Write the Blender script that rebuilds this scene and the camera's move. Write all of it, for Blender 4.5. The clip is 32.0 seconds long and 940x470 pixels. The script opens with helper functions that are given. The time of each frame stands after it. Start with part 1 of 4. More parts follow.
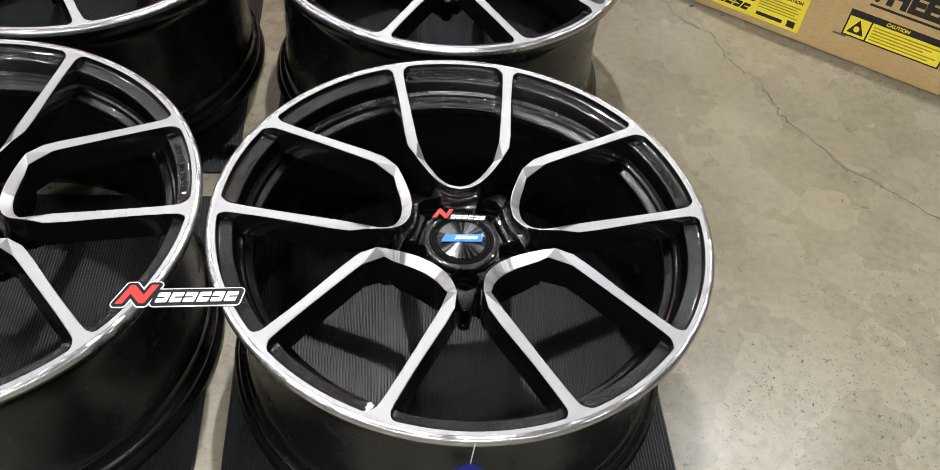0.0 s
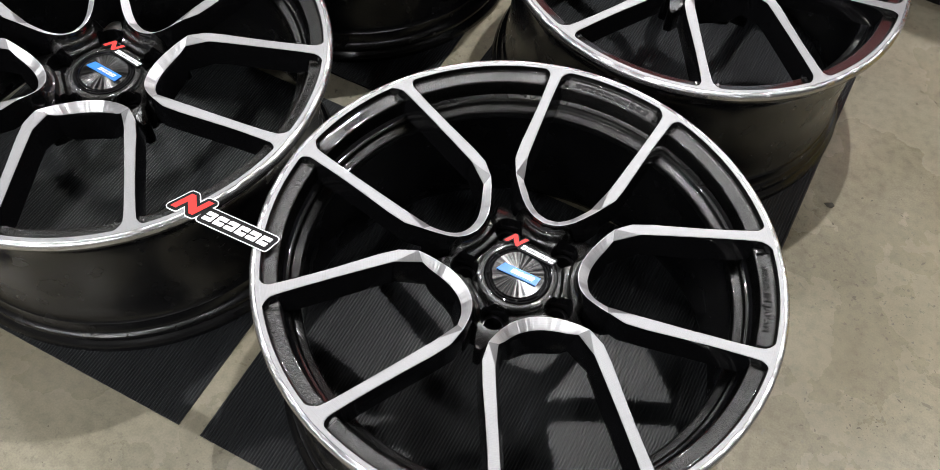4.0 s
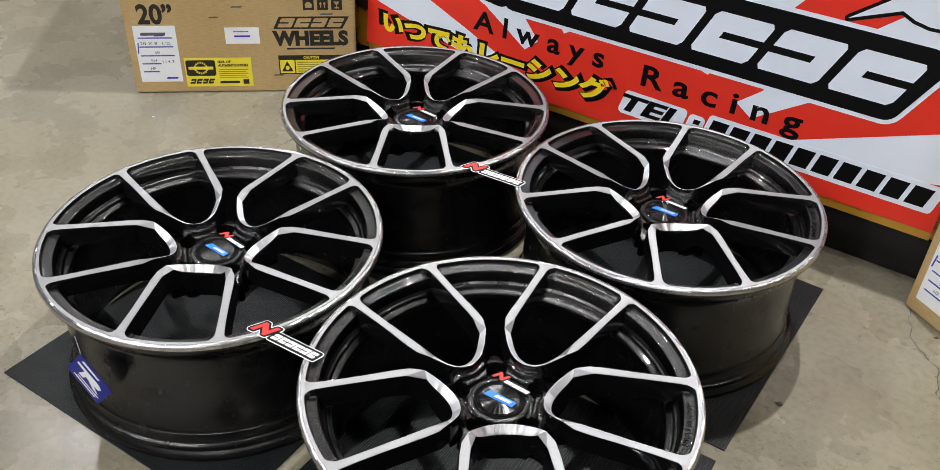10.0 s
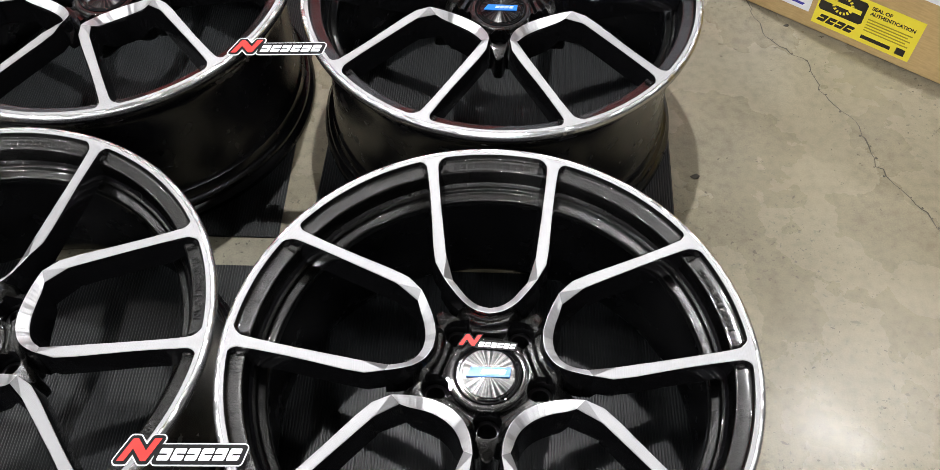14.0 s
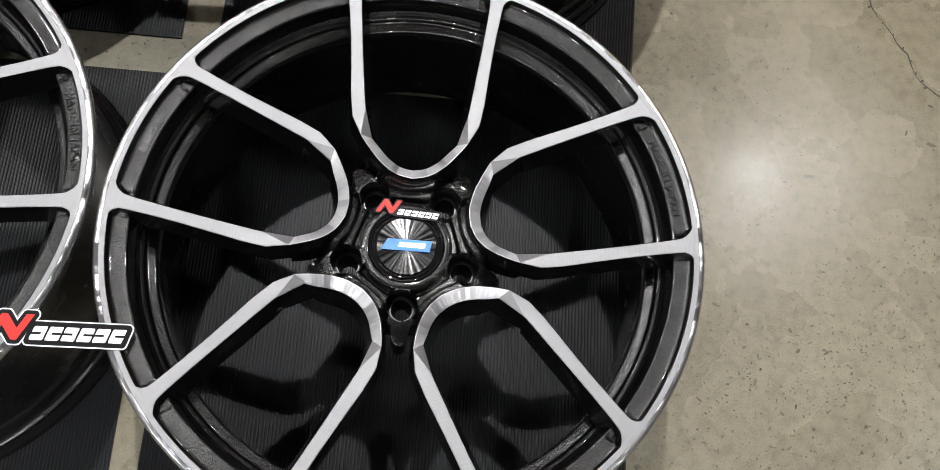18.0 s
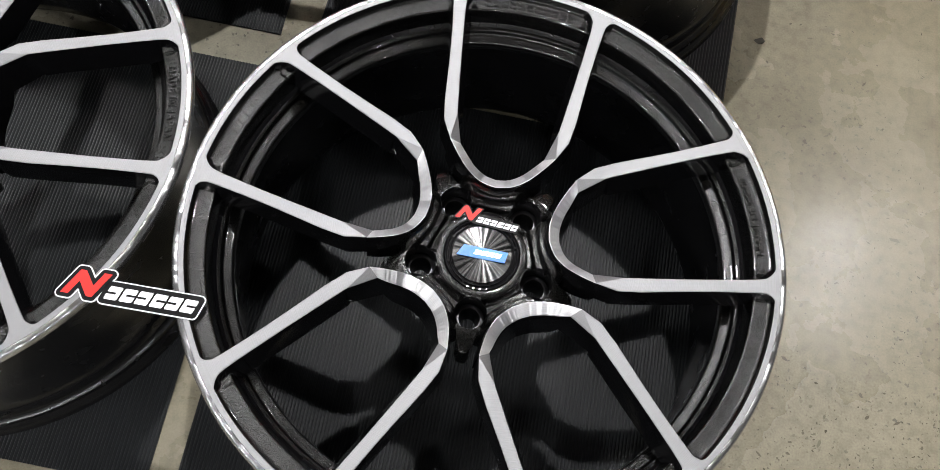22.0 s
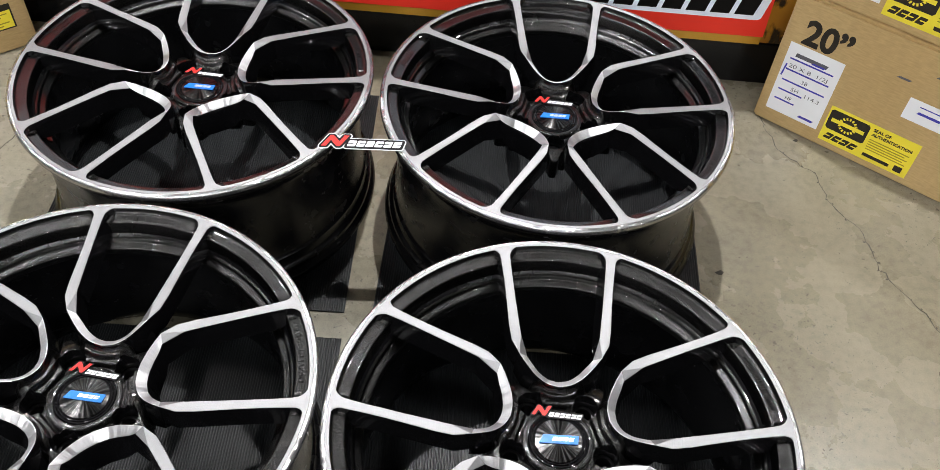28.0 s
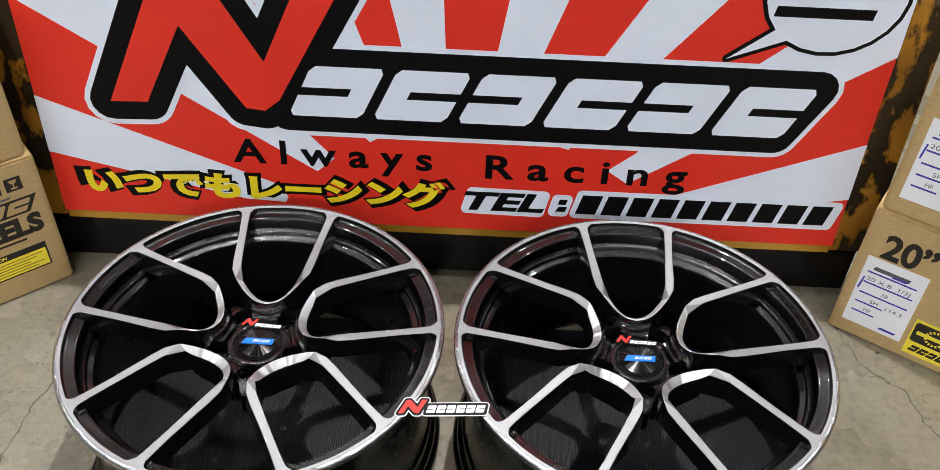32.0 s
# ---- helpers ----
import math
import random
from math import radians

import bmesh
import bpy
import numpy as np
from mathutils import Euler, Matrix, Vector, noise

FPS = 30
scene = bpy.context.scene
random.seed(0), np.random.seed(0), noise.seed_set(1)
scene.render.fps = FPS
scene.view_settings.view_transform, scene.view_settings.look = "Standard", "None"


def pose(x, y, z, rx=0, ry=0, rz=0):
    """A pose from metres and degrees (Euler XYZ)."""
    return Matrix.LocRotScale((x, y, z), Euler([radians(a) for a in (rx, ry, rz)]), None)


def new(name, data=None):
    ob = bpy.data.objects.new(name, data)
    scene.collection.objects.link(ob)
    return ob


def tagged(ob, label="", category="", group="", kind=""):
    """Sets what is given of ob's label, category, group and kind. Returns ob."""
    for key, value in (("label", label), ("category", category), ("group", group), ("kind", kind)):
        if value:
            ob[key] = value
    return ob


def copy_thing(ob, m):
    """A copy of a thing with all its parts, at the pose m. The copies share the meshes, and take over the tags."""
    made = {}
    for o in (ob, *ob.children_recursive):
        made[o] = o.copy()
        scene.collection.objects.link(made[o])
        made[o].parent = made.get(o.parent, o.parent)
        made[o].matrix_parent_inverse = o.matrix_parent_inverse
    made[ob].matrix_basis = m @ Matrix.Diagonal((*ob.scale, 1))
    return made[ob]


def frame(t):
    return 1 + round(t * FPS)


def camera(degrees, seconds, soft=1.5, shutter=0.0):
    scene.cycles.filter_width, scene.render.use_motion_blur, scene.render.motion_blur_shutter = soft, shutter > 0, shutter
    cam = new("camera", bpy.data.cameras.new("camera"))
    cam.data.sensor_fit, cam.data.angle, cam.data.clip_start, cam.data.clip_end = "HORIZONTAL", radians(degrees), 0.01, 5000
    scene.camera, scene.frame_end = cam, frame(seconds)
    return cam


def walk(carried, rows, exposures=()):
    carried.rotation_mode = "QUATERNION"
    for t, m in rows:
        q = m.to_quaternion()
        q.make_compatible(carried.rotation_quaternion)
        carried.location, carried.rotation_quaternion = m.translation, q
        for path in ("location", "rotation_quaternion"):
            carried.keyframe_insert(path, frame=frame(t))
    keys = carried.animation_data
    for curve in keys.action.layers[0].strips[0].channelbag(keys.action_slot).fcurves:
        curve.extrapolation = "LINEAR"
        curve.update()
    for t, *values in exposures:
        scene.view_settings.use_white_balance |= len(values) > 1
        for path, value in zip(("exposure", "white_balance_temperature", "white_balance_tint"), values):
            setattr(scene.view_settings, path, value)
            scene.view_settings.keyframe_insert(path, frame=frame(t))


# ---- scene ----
# ---- camera ----
cam = camera(55.10, 32.0, 0.75)
PATH = [
    (0, -0.0941, -0.6587, 0.9609, 41.57, -4.7, -3.58),
    (0.5, -0.0611, -0.593, 0.9665, 39.1, -5.5, -1.2),
    (1, -0.0372, -0.5613, 0.9782, 36.83, -5.47, 2.19),
    (1.5, 0.0013, -0.535, 0.9813, 32.81, -5.38, 7.01),
    (2, 0.0681, -0.5001, 0.9919, 30.97, -5.14, 14.4),
    (2.5, 0.0988, -0.4687, 1.0053, 29.91, -4.48, 19.34),
    (3, 0.1097, -0.4543, 1.0077, 29.66, -3.64, 22.14),
    (3.5, 0.12, -0.4498, 1.0067, 30.49, -3.08, 24.37),
    (4, 0.1384, -0.4756, 1.0182, 33.38, -2.92, 26.92),
    (4.5, 0.1689, -0.5678, 1.0471, 38.53, -2.63, 27.2),
    (6.5, 0.3944, -0.7382, 1.1014, 48.64, -2.56, 31.96),
    (7, 0.4476, -0.769, 1.1086, 50.7, -3.01, 34.17),
    (7.5, 0.4773, -0.792, 1.113, 52.35, -3.22, 35.04),
    (8, 0.4971, -0.8025, 1.116, 53.47, -3.2, 35.13),
    (8.5, 0.5082, -0.8067, 1.1173, 53.7, -2.96, 35.27),
    (9, 0.5036, -0.8042, 1.1207, 53.66, -2.87, 35.27),
    (9.5, 0.4867, -0.7918, 1.1201, 53.79, -2.53, 35.26),
    (10, 0.4052, -0.7687, 1.119, 53.78, -2.23, 32.82),
    (10.5, 0.265, -0.7594, 1.1245, 53.26, -2.96, 25.2),
    (11, 0.1748, -0.7478, 1.1201, 52.86, -1.7, 21.36),
    (11.5, 0.1204, -0.6648, 1.1081, 52.11, -2.19, 18.02),
    (12, 0.0755, -0.5524, 1.1007, 48.78, -1.68, 15.37),
    (12.5, 0.0704, -0.4789, 1.0943, 46.43, -0.68, 12.81),
    (13, 0.0614, -0.449, 1.0827, 43.61, -0.6, 8.92),
    (13.5, 0.0136, -0.4361, 1.0642, 39.03, -0.54, 4.35),
    (14, -0.008, -0.4227, 1.0498, 35.34, -0.11, 1.7),
    (14.5, -0.0527, -0.4209, 1.0315, 33.71, -1.49, -1.05),
    (15, -0.0857, -0.4074, 1.0125, 31.07, -2.38, -4.78),
    (15.5, -0.1189, -0.3743, 1.0113, 28.03, -3.53, -8.51),
    (17.5, 0.0039, -0.2607, 1.024, 18.51, -4.26, -0.58),
    (18, 0.0104, -0.2451, 1.0171, 17.59, -4.49, 3.32),
    (18.5, 0.0149, -0.2427, 1.0087, 17.03, -4.11, 6.56),
    (19, 0.0154, -0.2436, 1.0055, 16.78, -4.03, 8.85),
    (19.5, 0.0111, -0.2474, 1.0035, 16.74, -4.12, 10.11),
    (20, 0.0082, -0.2533, 0.9998, 16.9, -3.97, 10.82),
    (20.5, 0.0027, -0.2561, 0.9978, 17.36, -4.03, 11.11),
    (21, 0.0027, -0.2606, 0.9956, 18.41, -3.86, 11.14),
    (21.5, -0.0008, -0.2679, 0.9976, 18.92, -3.87, 11.06),
    (22, -0.0094, -0.2761, 0.9974, 20.01, -3.6, 10.76),
    (22.5, -0.031, -0.2826, 1.0007, 20.51, -3.36, 10.01),
    (23, -0.0662, -0.2975, 1.0045, 21.34, -2.52, 8.7),
    (23.5, -0.1007, -0.3101, 1.001, 22.3, -2.09, 6.7),
    (24, -0.1046, -0.322, 1.0096, 23.93, -1.61, 4.19),
    (24.5, -0.1326, -0.3527, 1.0155, 25.31, -1.46, 0.18),
    (26.5, -0.1378, -0.5106, 1.103, 33.99, -2.7, -1.68),
    (27, -0.1353, -0.5339, 1.1271, 37.14, -3.01, -0.52),
    (27.5, -0.1349, -0.522, 1.1435, 39.52, -3.21, 0.82),
    (28, -0.1354, -0.5085, 1.1515, 40.69, -3.19, 2.32),
    (28.5, -0.1686, -0.4707, 1.161, 41.38, -3.16, 3.33),
    (29, -0.2198, -0.403, 1.163, 42.69, -2.96, 3.32),
    (29.5, -0.2522, -0.3563, 1.1712, 43.7, -2.44, 2.9),
    (30, -0.2658, -0.3253, 1.1837, 44.79, -2.17, 2.41),
    (30.5, -0.2686, -0.3103, 1.1933, 46.19, -2.04, 1.8),
    (31, -0.2773, -0.3101, 1.1948, 47.23, -1.92, 1.18),
    (31.5, -0.2774, -0.3097, 1.1979, 48.2, -2.12, 0.71),
    (32, -0.2701, -0.3154, 1.2014, 48.97, -2.05, 0.44),
]
walk(cam, [(t, pose(x, y, z, a, b, c)) for t, x, y, z, a, b, c in PATH],
     [(0.0, 0.0), (3.0, -0.12), (7.0, -0.18), (9.5, -0.15), (12.0, 0.03), (15.5, -0.05), (18.0, -0.22), (23.5, -0.25), (26.5, -0.05), (29.0, -0.1), (32.0, -0.2)])

# ---- world, lights, exposure ----
world = bpy.data.worlds.new("world")
scene.world = world
world.use_nodes = True
world.node_tree.nodes["Background"].inputs[0].default_value = (0.75, 0.8, 0.85, 1)
world.node_tree.nodes["Background"].inputs[1].default_value = 0.05
scene.view_settings.exposure = 0.0


# ---- materials ----
def material(name, rough=0.5, metal=0.0, color=(0.5, 0.5, 0.5), coat=0.0, spec=0.5):
    m = bpy.data.materials.new(name)
    m.use_nodes = True
    p = m.node_tree.nodes["Principled BSDF"]
    p.inputs["Base Color"].default_value = (*color, 1)
    p.inputs["Roughness"].default_value = rough
    p.inputs["Metallic"].default_value = metal
    p.inputs["Coat Weight"].default_value = coat
    p.inputs["Coat Roughness"].default_value = 0.05
    p.inputs["Specular IOR Level"].default_value = spec
    return m, m.node_tree.nodes, m.node_tree.links, p


def tex(nodes, links, kind, scale, coords="Object", detail=4.0, stretch=None):
    c = nodes.new("ShaderNodeTexCoord")
    out = c.outputs[coords]
    if stretch:
        mp = nodes.new("ShaderNodeMapping")
        mp.inputs["Scale"].default_value = stretch
        links.new(out, mp.inputs["Vector"])
        out = mp.outputs["Vector"]
    t = nodes.new(kind)
    t.inputs["Scale"].default_value = scale
    if "Detail" in t.inputs:
        t.inputs["Detail"].default_value = detail
    links.new(out, t.inputs["Vector"])
    return t


def ramp(nodes, links, src, stops):
    r = nodes.new("ShaderNodeValToRGB")
    e = r.color_ramp.elements
    while len(e) < len(stops):
        e.new(0.5)
    for k, (pos, col) in zip(e, stops):
        k.position = pos
        k.color = (*col, 1) if len(col) == 3 else col
    links.new(src, r.inputs[0])
    return r.outputs[0]


def bump(nodes, links, p, src, strength, distance):
    b = nodes.new("ShaderNodeBump")
    b.inputs["Strength"].default_value = strength
    b.inputs["Distance"].default_value = distance
    links.new(src, b.inputs["Height"])
    links.new(b.outputs[0], p.inputs["Normal"])


def mix(nodes, links, a, b, fac, blend="MIX"):
    m = nodes.new("ShaderNodeMix")
    m.data_type, m.blend_type = "RGBA", blend
    for sock, val in ((m.inputs[0], fac), (m.inputs[6], a), (m.inputs[7], b)):
        if hasattr(val, "node"):
            links.new(val, sock)
        elif isinstance(val, tuple):
            sock.default_value = (*val, 1)
        else:
            sock.default_value = val
    return m.outputs[2]


def g(v):
    return (v, v, v)


def concrete():
    m, n, l, p = material("polished_concrete", 0.3)
    big = tex(n, l, "ShaderNodeTexNoise", 1.1, detail=5)
    mid = tex(n, l, "ShaderNodeTexNoise", 7, detail=9)
    fine = tex(n, l, "ShaderNodeTexNoise", 70, detail=8)
    grit = tex(n, l, "ShaderNodeTexNoise", 420, detail=4)
    base = ramp(n, l, big.outputs[0], [(0.3, (0.200, 0.174, 0.118)), (0.5, (0.234, 0.211, 0.154)), (0.7, (0.250, 0.236, 0.190))])
    c = mix(n, l, base, ramp(n, l, mid.outputs[0], [(0.28, g(0.83)), (0.5, g(1.0)), (0.72, g(1.10))]), 1.0, "MULTIPLY")
    c = mix(n, l, c, ramp(n, l, fine.outputs[0], [(0.32, g(0.78)), (0.52, g(1.0)), (0.7, g(1.1))]), 0.8, "MULTIPLY")
    c = mix(n, l, c, ramp(n, l, grit.outputs[0], [(0.3, g(0.82)), (0.65, g(1.1))]), 0.7, "MULTIPLY")
    # worn patches with small dark pits
    where = tex(n, l, "ShaderNodeTexNoise", 2.6, detail=4)
    zone = ramp(n, l, where.outputs[0], [(0.46, g(1.0)), (0.60, g(0.0))])
    speck = tex(n, l, "ShaderNodeTexNoise", 130, detail=2)
    dots = ramp(n, l, speck.outputs[0], [(0.30, g(0.0)), (0.37, g(1.0))])
    pits = tex(n, l, "ShaderNodeTexVoronoi", 30)
    spot = ramp(n, l, pits.outputs[0], [(0.05, g(0.0)), (0.12, g(1.0))])
    keep = mix(n, l, dots, zone, 1.0, "LIGHTEN")
    keep2 = mix(n, l, spot, zone, 1.0, "LIGHTEN")
    c = mix(n, l, (0.10, 0.09, 0.07), c, keep)
    c = mix(n, l, (0.075, 0.066, 0.05), c, keep2)
    l.new(c, p.inputs["Base Color"])
    l.new(ramp(n, l, mid.outputs[0], [(0.3, g(0.21)), (0.7, g(0.34))]), p.inputs["Roughness"])
    bump(n, l, p, fine.outputs[0], 0.08, 0.001)
    return m


def flake_paint():
    """Dark grey base with fine bright flakes under a wet-looking clear coat."""
    m, n, l, p = material("black_metallic_flake_paint", 0.29, 1.0, (0.03, 0.03, 0.031), coat=1.0, spec=0.1)
    f = tex(n, l, "ShaderNodeTexVoronoi", 2300)
    v = n.new("ShaderNodeSeparateColor")
    l.new(f.outputs["Color"], v.inputs[0])
    cloud = tex(n, l, "ShaderNodeTexNoise", 60, detail=3)
    fleck = ramp(n, l, v.outputs[0], [(0.0, g(0.0030)), (0.5, g(0.0066)), (0.85, g(0.0140)), (1.0, g(0.048))])
    l.new(mix(n, l, fleck, ramp(n, l, cloud.outputs[0], [(0.35, g(0.85)), (0.65, g(1.15))]), 1.0, "MULTIPLY"), p.inputs["Base Color"])
    # each flake lies at its own small tilt under the clear coat
    tilt = n.new("ShaderNodeVectorMath")
    tilt.operation = "MULTIPLY_ADD"
    tilt.inputs[1].default_value = (0.20, 0.20, 0.20)
    tilt.inputs[2].default_value = (-0.10, -0.10, -0.10)
    l.new(f.outputs["Color"], tilt.inputs[0])
    geo = n.new("ShaderNodeNewGeometry")
    add = n.new("ShaderNodeVectorMath")
    l.new(tilt.outputs[0], add.inputs[0])
    l.new(geo.outputs["Normal"], add.inputs[1])
    unit = n.new("ShaderNodeVectorMath")
    unit.operation = "NORMALIZE"
    l.new(add.outputs[0], unit.inputs[0])
    l.new(unit.outputs[0], p.inputs["Normal"])
    p.inputs["Coat IOR"].default_value = 1.6
    p.inputs["Coat Roughness"].default_value = 0.04
    peel = tex(n, l, "ShaderNodeTexNoise", 300, detail=2)
    b = n.new("ShaderNodeBump")
    b.inputs["Strength"].default_value = 0.02
    b.inputs["Distance"].default_value = 0.0008
    l.new(peel.outputs[0], b.inputs["Height"])
    l.new(b.outputs[0], p.inputs["Coat Normal"])
    return m


def machined(name, aniso, rough, fan, centre=0.0, cells=((58, 1.0), (170, 0.55)), tone=(0.27, 0.34)):
    """Turned or milled aluminium: fine rings about an upright axis at x = centre, and tool chatter round it."""
    m, n, l, p = material(name, rough, 1.0, (0.6, 0.6, 0.61))
    p.inputs["Anisotropic"].default_value = aniso
    p.inputs["Anisotropic Rotation"].default_value = 0.25
    co = n.new("ShaderNodeTexCoord")
    off = n.new("ShaderNodeVectorMath")
    off.inputs[1].default_value = (-centre, 0, 0)
    l.new(co.outputs["Object"], off.inputs[0])
    flat = n.new("ShaderNodeVectorMath")
    flat.operation = "MULTIPLY"
    flat.inputs[1].default_value = (1, 1, 0)
    l.new(off.outputs[0], flat.inputs[0])
    ring = n.new("ShaderNodeVectorMath")
    ring.operation = "CROSS_PRODUCT"
    ring.inputs[0].default_value = (0, 0, 1)
    l.new(flat.outputs[0], ring.inputs[1])
    out = n.new("ShaderNodeVectorTransform")
    out.vector_type, out.convert_from, out.convert_to = "VECTOR", "OBJECT", "WORLD"
    l.new(ring.outputs[0], out.inputs[0])
    t = n.new("ShaderNodeVectorMath")
    t.operation = "NORMALIZE"
    l.new(out.outputs[0], t.inputs[0])
    l.new(t.outputs[0], p.inputs["Tangent"])
    ln = n.new("ShaderNodeVectorMath")
    ln.operation = "LENGTH"
    l.new(flat.outputs[0], ln.inputs[0])
    w = n.new("ShaderNodeTexNoise")
    w.noise_dimensions = "1D"
    w.inputs["Scale"].default_value = 2600
    w.inputs["Detail"].default_value = 2
    l.new(ln.outputs["Value"], w.inputs["W"])
    l.new(ramp(n, l, w.outputs[0], [(0.3, (tone[0], tone[0], tone[0] * 1.03)), (0.7, (tone[1], tone[1], tone[1] * 1.03))]), p.inputs["Base Color"])
    gr = n.new("ShaderNodeTexGradient")
    gr.gradient_type = "RADIAL"
    l.new(off.outputs[0], gr.inputs[0])
    # the cutter leaves narrow sectors, each tilted a little about its radius
    total = None
    for count, share in cells:
        f = n.new("ShaderNodeTexVoronoi")
        f.voronoi_dimensions = "1D"
        f.inputs["Scale"].default_value = count
        l.new(gr.outputs["Fac"], f.inputs["W"])
        k = n.new("ShaderNodeSeparateColor")
        l.new(f.outputs["Color"], k.inputs[0])
        d = n.new("ShaderNodeMath")
        d.operation = "MULTIPLY_ADD"
        d.inputs[1].default_value = fan * share
        d.inputs[2].default_value = -fan * share / 2
        l.new(k.outputs[0], d.inputs[0])
        if total is None:
            total = d.outputs[0]
        else:
            a = n.new("ShaderNodeMath")
            l.new(total, a.inputs[0])
            l.new(d.outputs[0], a.inputs[1])
            total = a.outputs[0]
    turn = n.new("ShaderNodeVectorMath")
    turn.operation = "SCALE"
    l.new(t.outputs[0], turn.inputs[0])
    l.new(total, turn.inputs["Scale"])
    geo = n.new("ShaderNodeNewGeometry")
    add = n.new("ShaderNodeVectorMath")
    l.new(turn.outputs[0], add.inputs[0])
    l.new(geo.outputs["Normal"], add.inputs[1])
    unit = n.new("ShaderNodeVectorMath")
    unit.operation = "NORMALIZE"
    l.new(add.outputs[0], unit.inputs[0])
    l.new(unit.outputs[0], p.inputs["Normal"])
    return m


def satin_black():
    m, n, l, p = material("satin_black_barrel_paint", 0.28, 0.0, (0.0020, 0.0020, 0.0025), coat=0.0, spec=0.42)
    d = tex(n, l, "ShaderNodeTexNoise", 30, detail=5)
    r = ramp(n, l, d.outputs[0], [(0.3, g(0.20)), (0.7, g(0.30))])
    l.new(r, p.inputs["Roughness"])
    f = tex(n, l, "ShaderNodeTexNoise", 900, detail=2)
    bump(n, l, p, f.outputs[0], 0.05, 0.0003)
    return m


def wall_shade_paint():
    # a darker, flake-free copy of the wheel's paint: shade on walls, put into colour
    m, n, l, p = material("gloss_black_wall_shade", 0.12, 0.0, (0.0030, 0.0030, 0.0034), coat=0.0, spec=0.45)
    d = tex(n, l, "ShaderNodeTexNoise", 240, detail=2)
    bump(n, l, p, d.outputs[0], 0.06, 0.0008)
    return m


def pit_dirt():
    m, n, l, p = material("dark_pit_dirt", 0.8, 0.0, (0.1, 0.09, 0.07), spec=0.2)
    geo = n.new("ShaderNodeNewGeometry")
    l.new(ramp(n, l, geo.outputs["Random Per Island"], [(0.0, (0.075, 0.066, 0.048)), (0.4, (0.13, 0.117, 0.087)), (1.0, (0.20, 0.182, 0.138))]), p.inputs["Base Color"])
    return m


def rubber():
    m, n, l, p = material("black_ribbed_rubber", 0.43, 0.0, (0.015, 0.016, 0.017), spec=0.34)
    d = tex(n, l, "ShaderNodeTexNoise", 14, detail=6)
    c = ramp(n, l, d.outputs[0], [(0.3, (0.0092, 0.0102, 0.0114)), (0.7, (0.0144, 0.0160, 0.0178))])
    l.new(c, p.inputs["Base Color"])
    return m


def cardboard():
    m, n, l, p = material("kraft_cardboard", 0.75, 0.0, (0.4, 0.27, 0.13), spec=0.25)
    d = tex(n, l, "ShaderNodeTexNoise", 3, detail=5)
    fib = tex(n, l, "ShaderNodeTexNoise", 60, detail=4, stretch=(1, 1, 6))
    flute = tex(n, l, "ShaderNodeTexNoise", 1.0, detail=1, stretch=(160, 160, 0.5))
    c = ramp(n, l, d.outputs[0], [(0.3, (0.44, 0.300, 0.132)), (0.7, (0.50, 0.358, 0.172))])
    s = ramp(n, l, fib.outputs[0], [(0.35, g(0.9)), (0.65, g(1.06))])
    c = mix(n, l, c, s, 1.0, "MULTIPLY")
    fl = ramp(n, l, flute.outputs[0], [(0.4, g(0.985)), (0.6, g(1.01))])
    c = mix(n, l, c, fl, 1.0, "MULTIPLY")
    l.new(c, p.inputs["Base Color"])
    bump(n, l, p, flute.outputs[0], 0.05, 0.001)
    return m


def print_ink(name, color, rough=0.4, spread=0.06, scale=20):
    m, n, l, p = material(name, rough, 0.0, color, spec=0.3)
    d = tex(n, l, "ShaderNodeTexNoise", scale, detail=5)
    lo = tuple(v * (1 - spread) for v in color)
    hi = tuple(min(1, v * (1 + spread)) for v in color)
    l.new(ramp(n, l, d.outputs[0], [(0.3, lo), (0.7, hi)]), p.inputs["Base Color"])
    return m


def wall_paint():
    m, n, l, p = material("dark_grey_wall_paint", 0.85, 0.0, (0.1, 0.1, 0.1))
    d = tex(n, l, "ShaderNodeTexNoise", 2, detail=6)
    l.new(ramp(n, l, d.outputs[0], [(0.3, (0.10, 0.10, 0.10)), (0.7, (0.14, 0.14, 0.14))]), p.inputs["Base Color"])
    return m


def emitter(name, color, strength):
    m, n, l, p = material(name, 0.5, 0.0, (0.8, 0.8, 0.8))
    p.inputs["Emission Color"].default_value = (*color, 1)
    p.inputs["Emission Strength"].default_value = strength
    return m


def tiger_panel():
    m, n, l, p = material("glossy_amber_and_black_panel", 0.2, 0.0, (0.5, 0.25, 0.03), coat=0.6)
    d = tex(n, l, "ShaderNodeTexNoise", 24, detail=4, stretch=(1, 0.5, 1))
    k = tex(n, l, "ShaderNodeTexNoise", 4, detail=3)
    am = ramp(n, l, k.outputs[0], [(0.35, (0.20, 0.085, 0.008)), (0.65, (0.45, 0.22, 0.02))])
    cut = ramp(n, l, d.outputs[0], [(0.44, g(0.0)), (0.50, g(1.0))])
    l.new(mix(n, l, am, (0.012, 0.009, 0.006), cut), p.inputs["Base Color"])
    return m


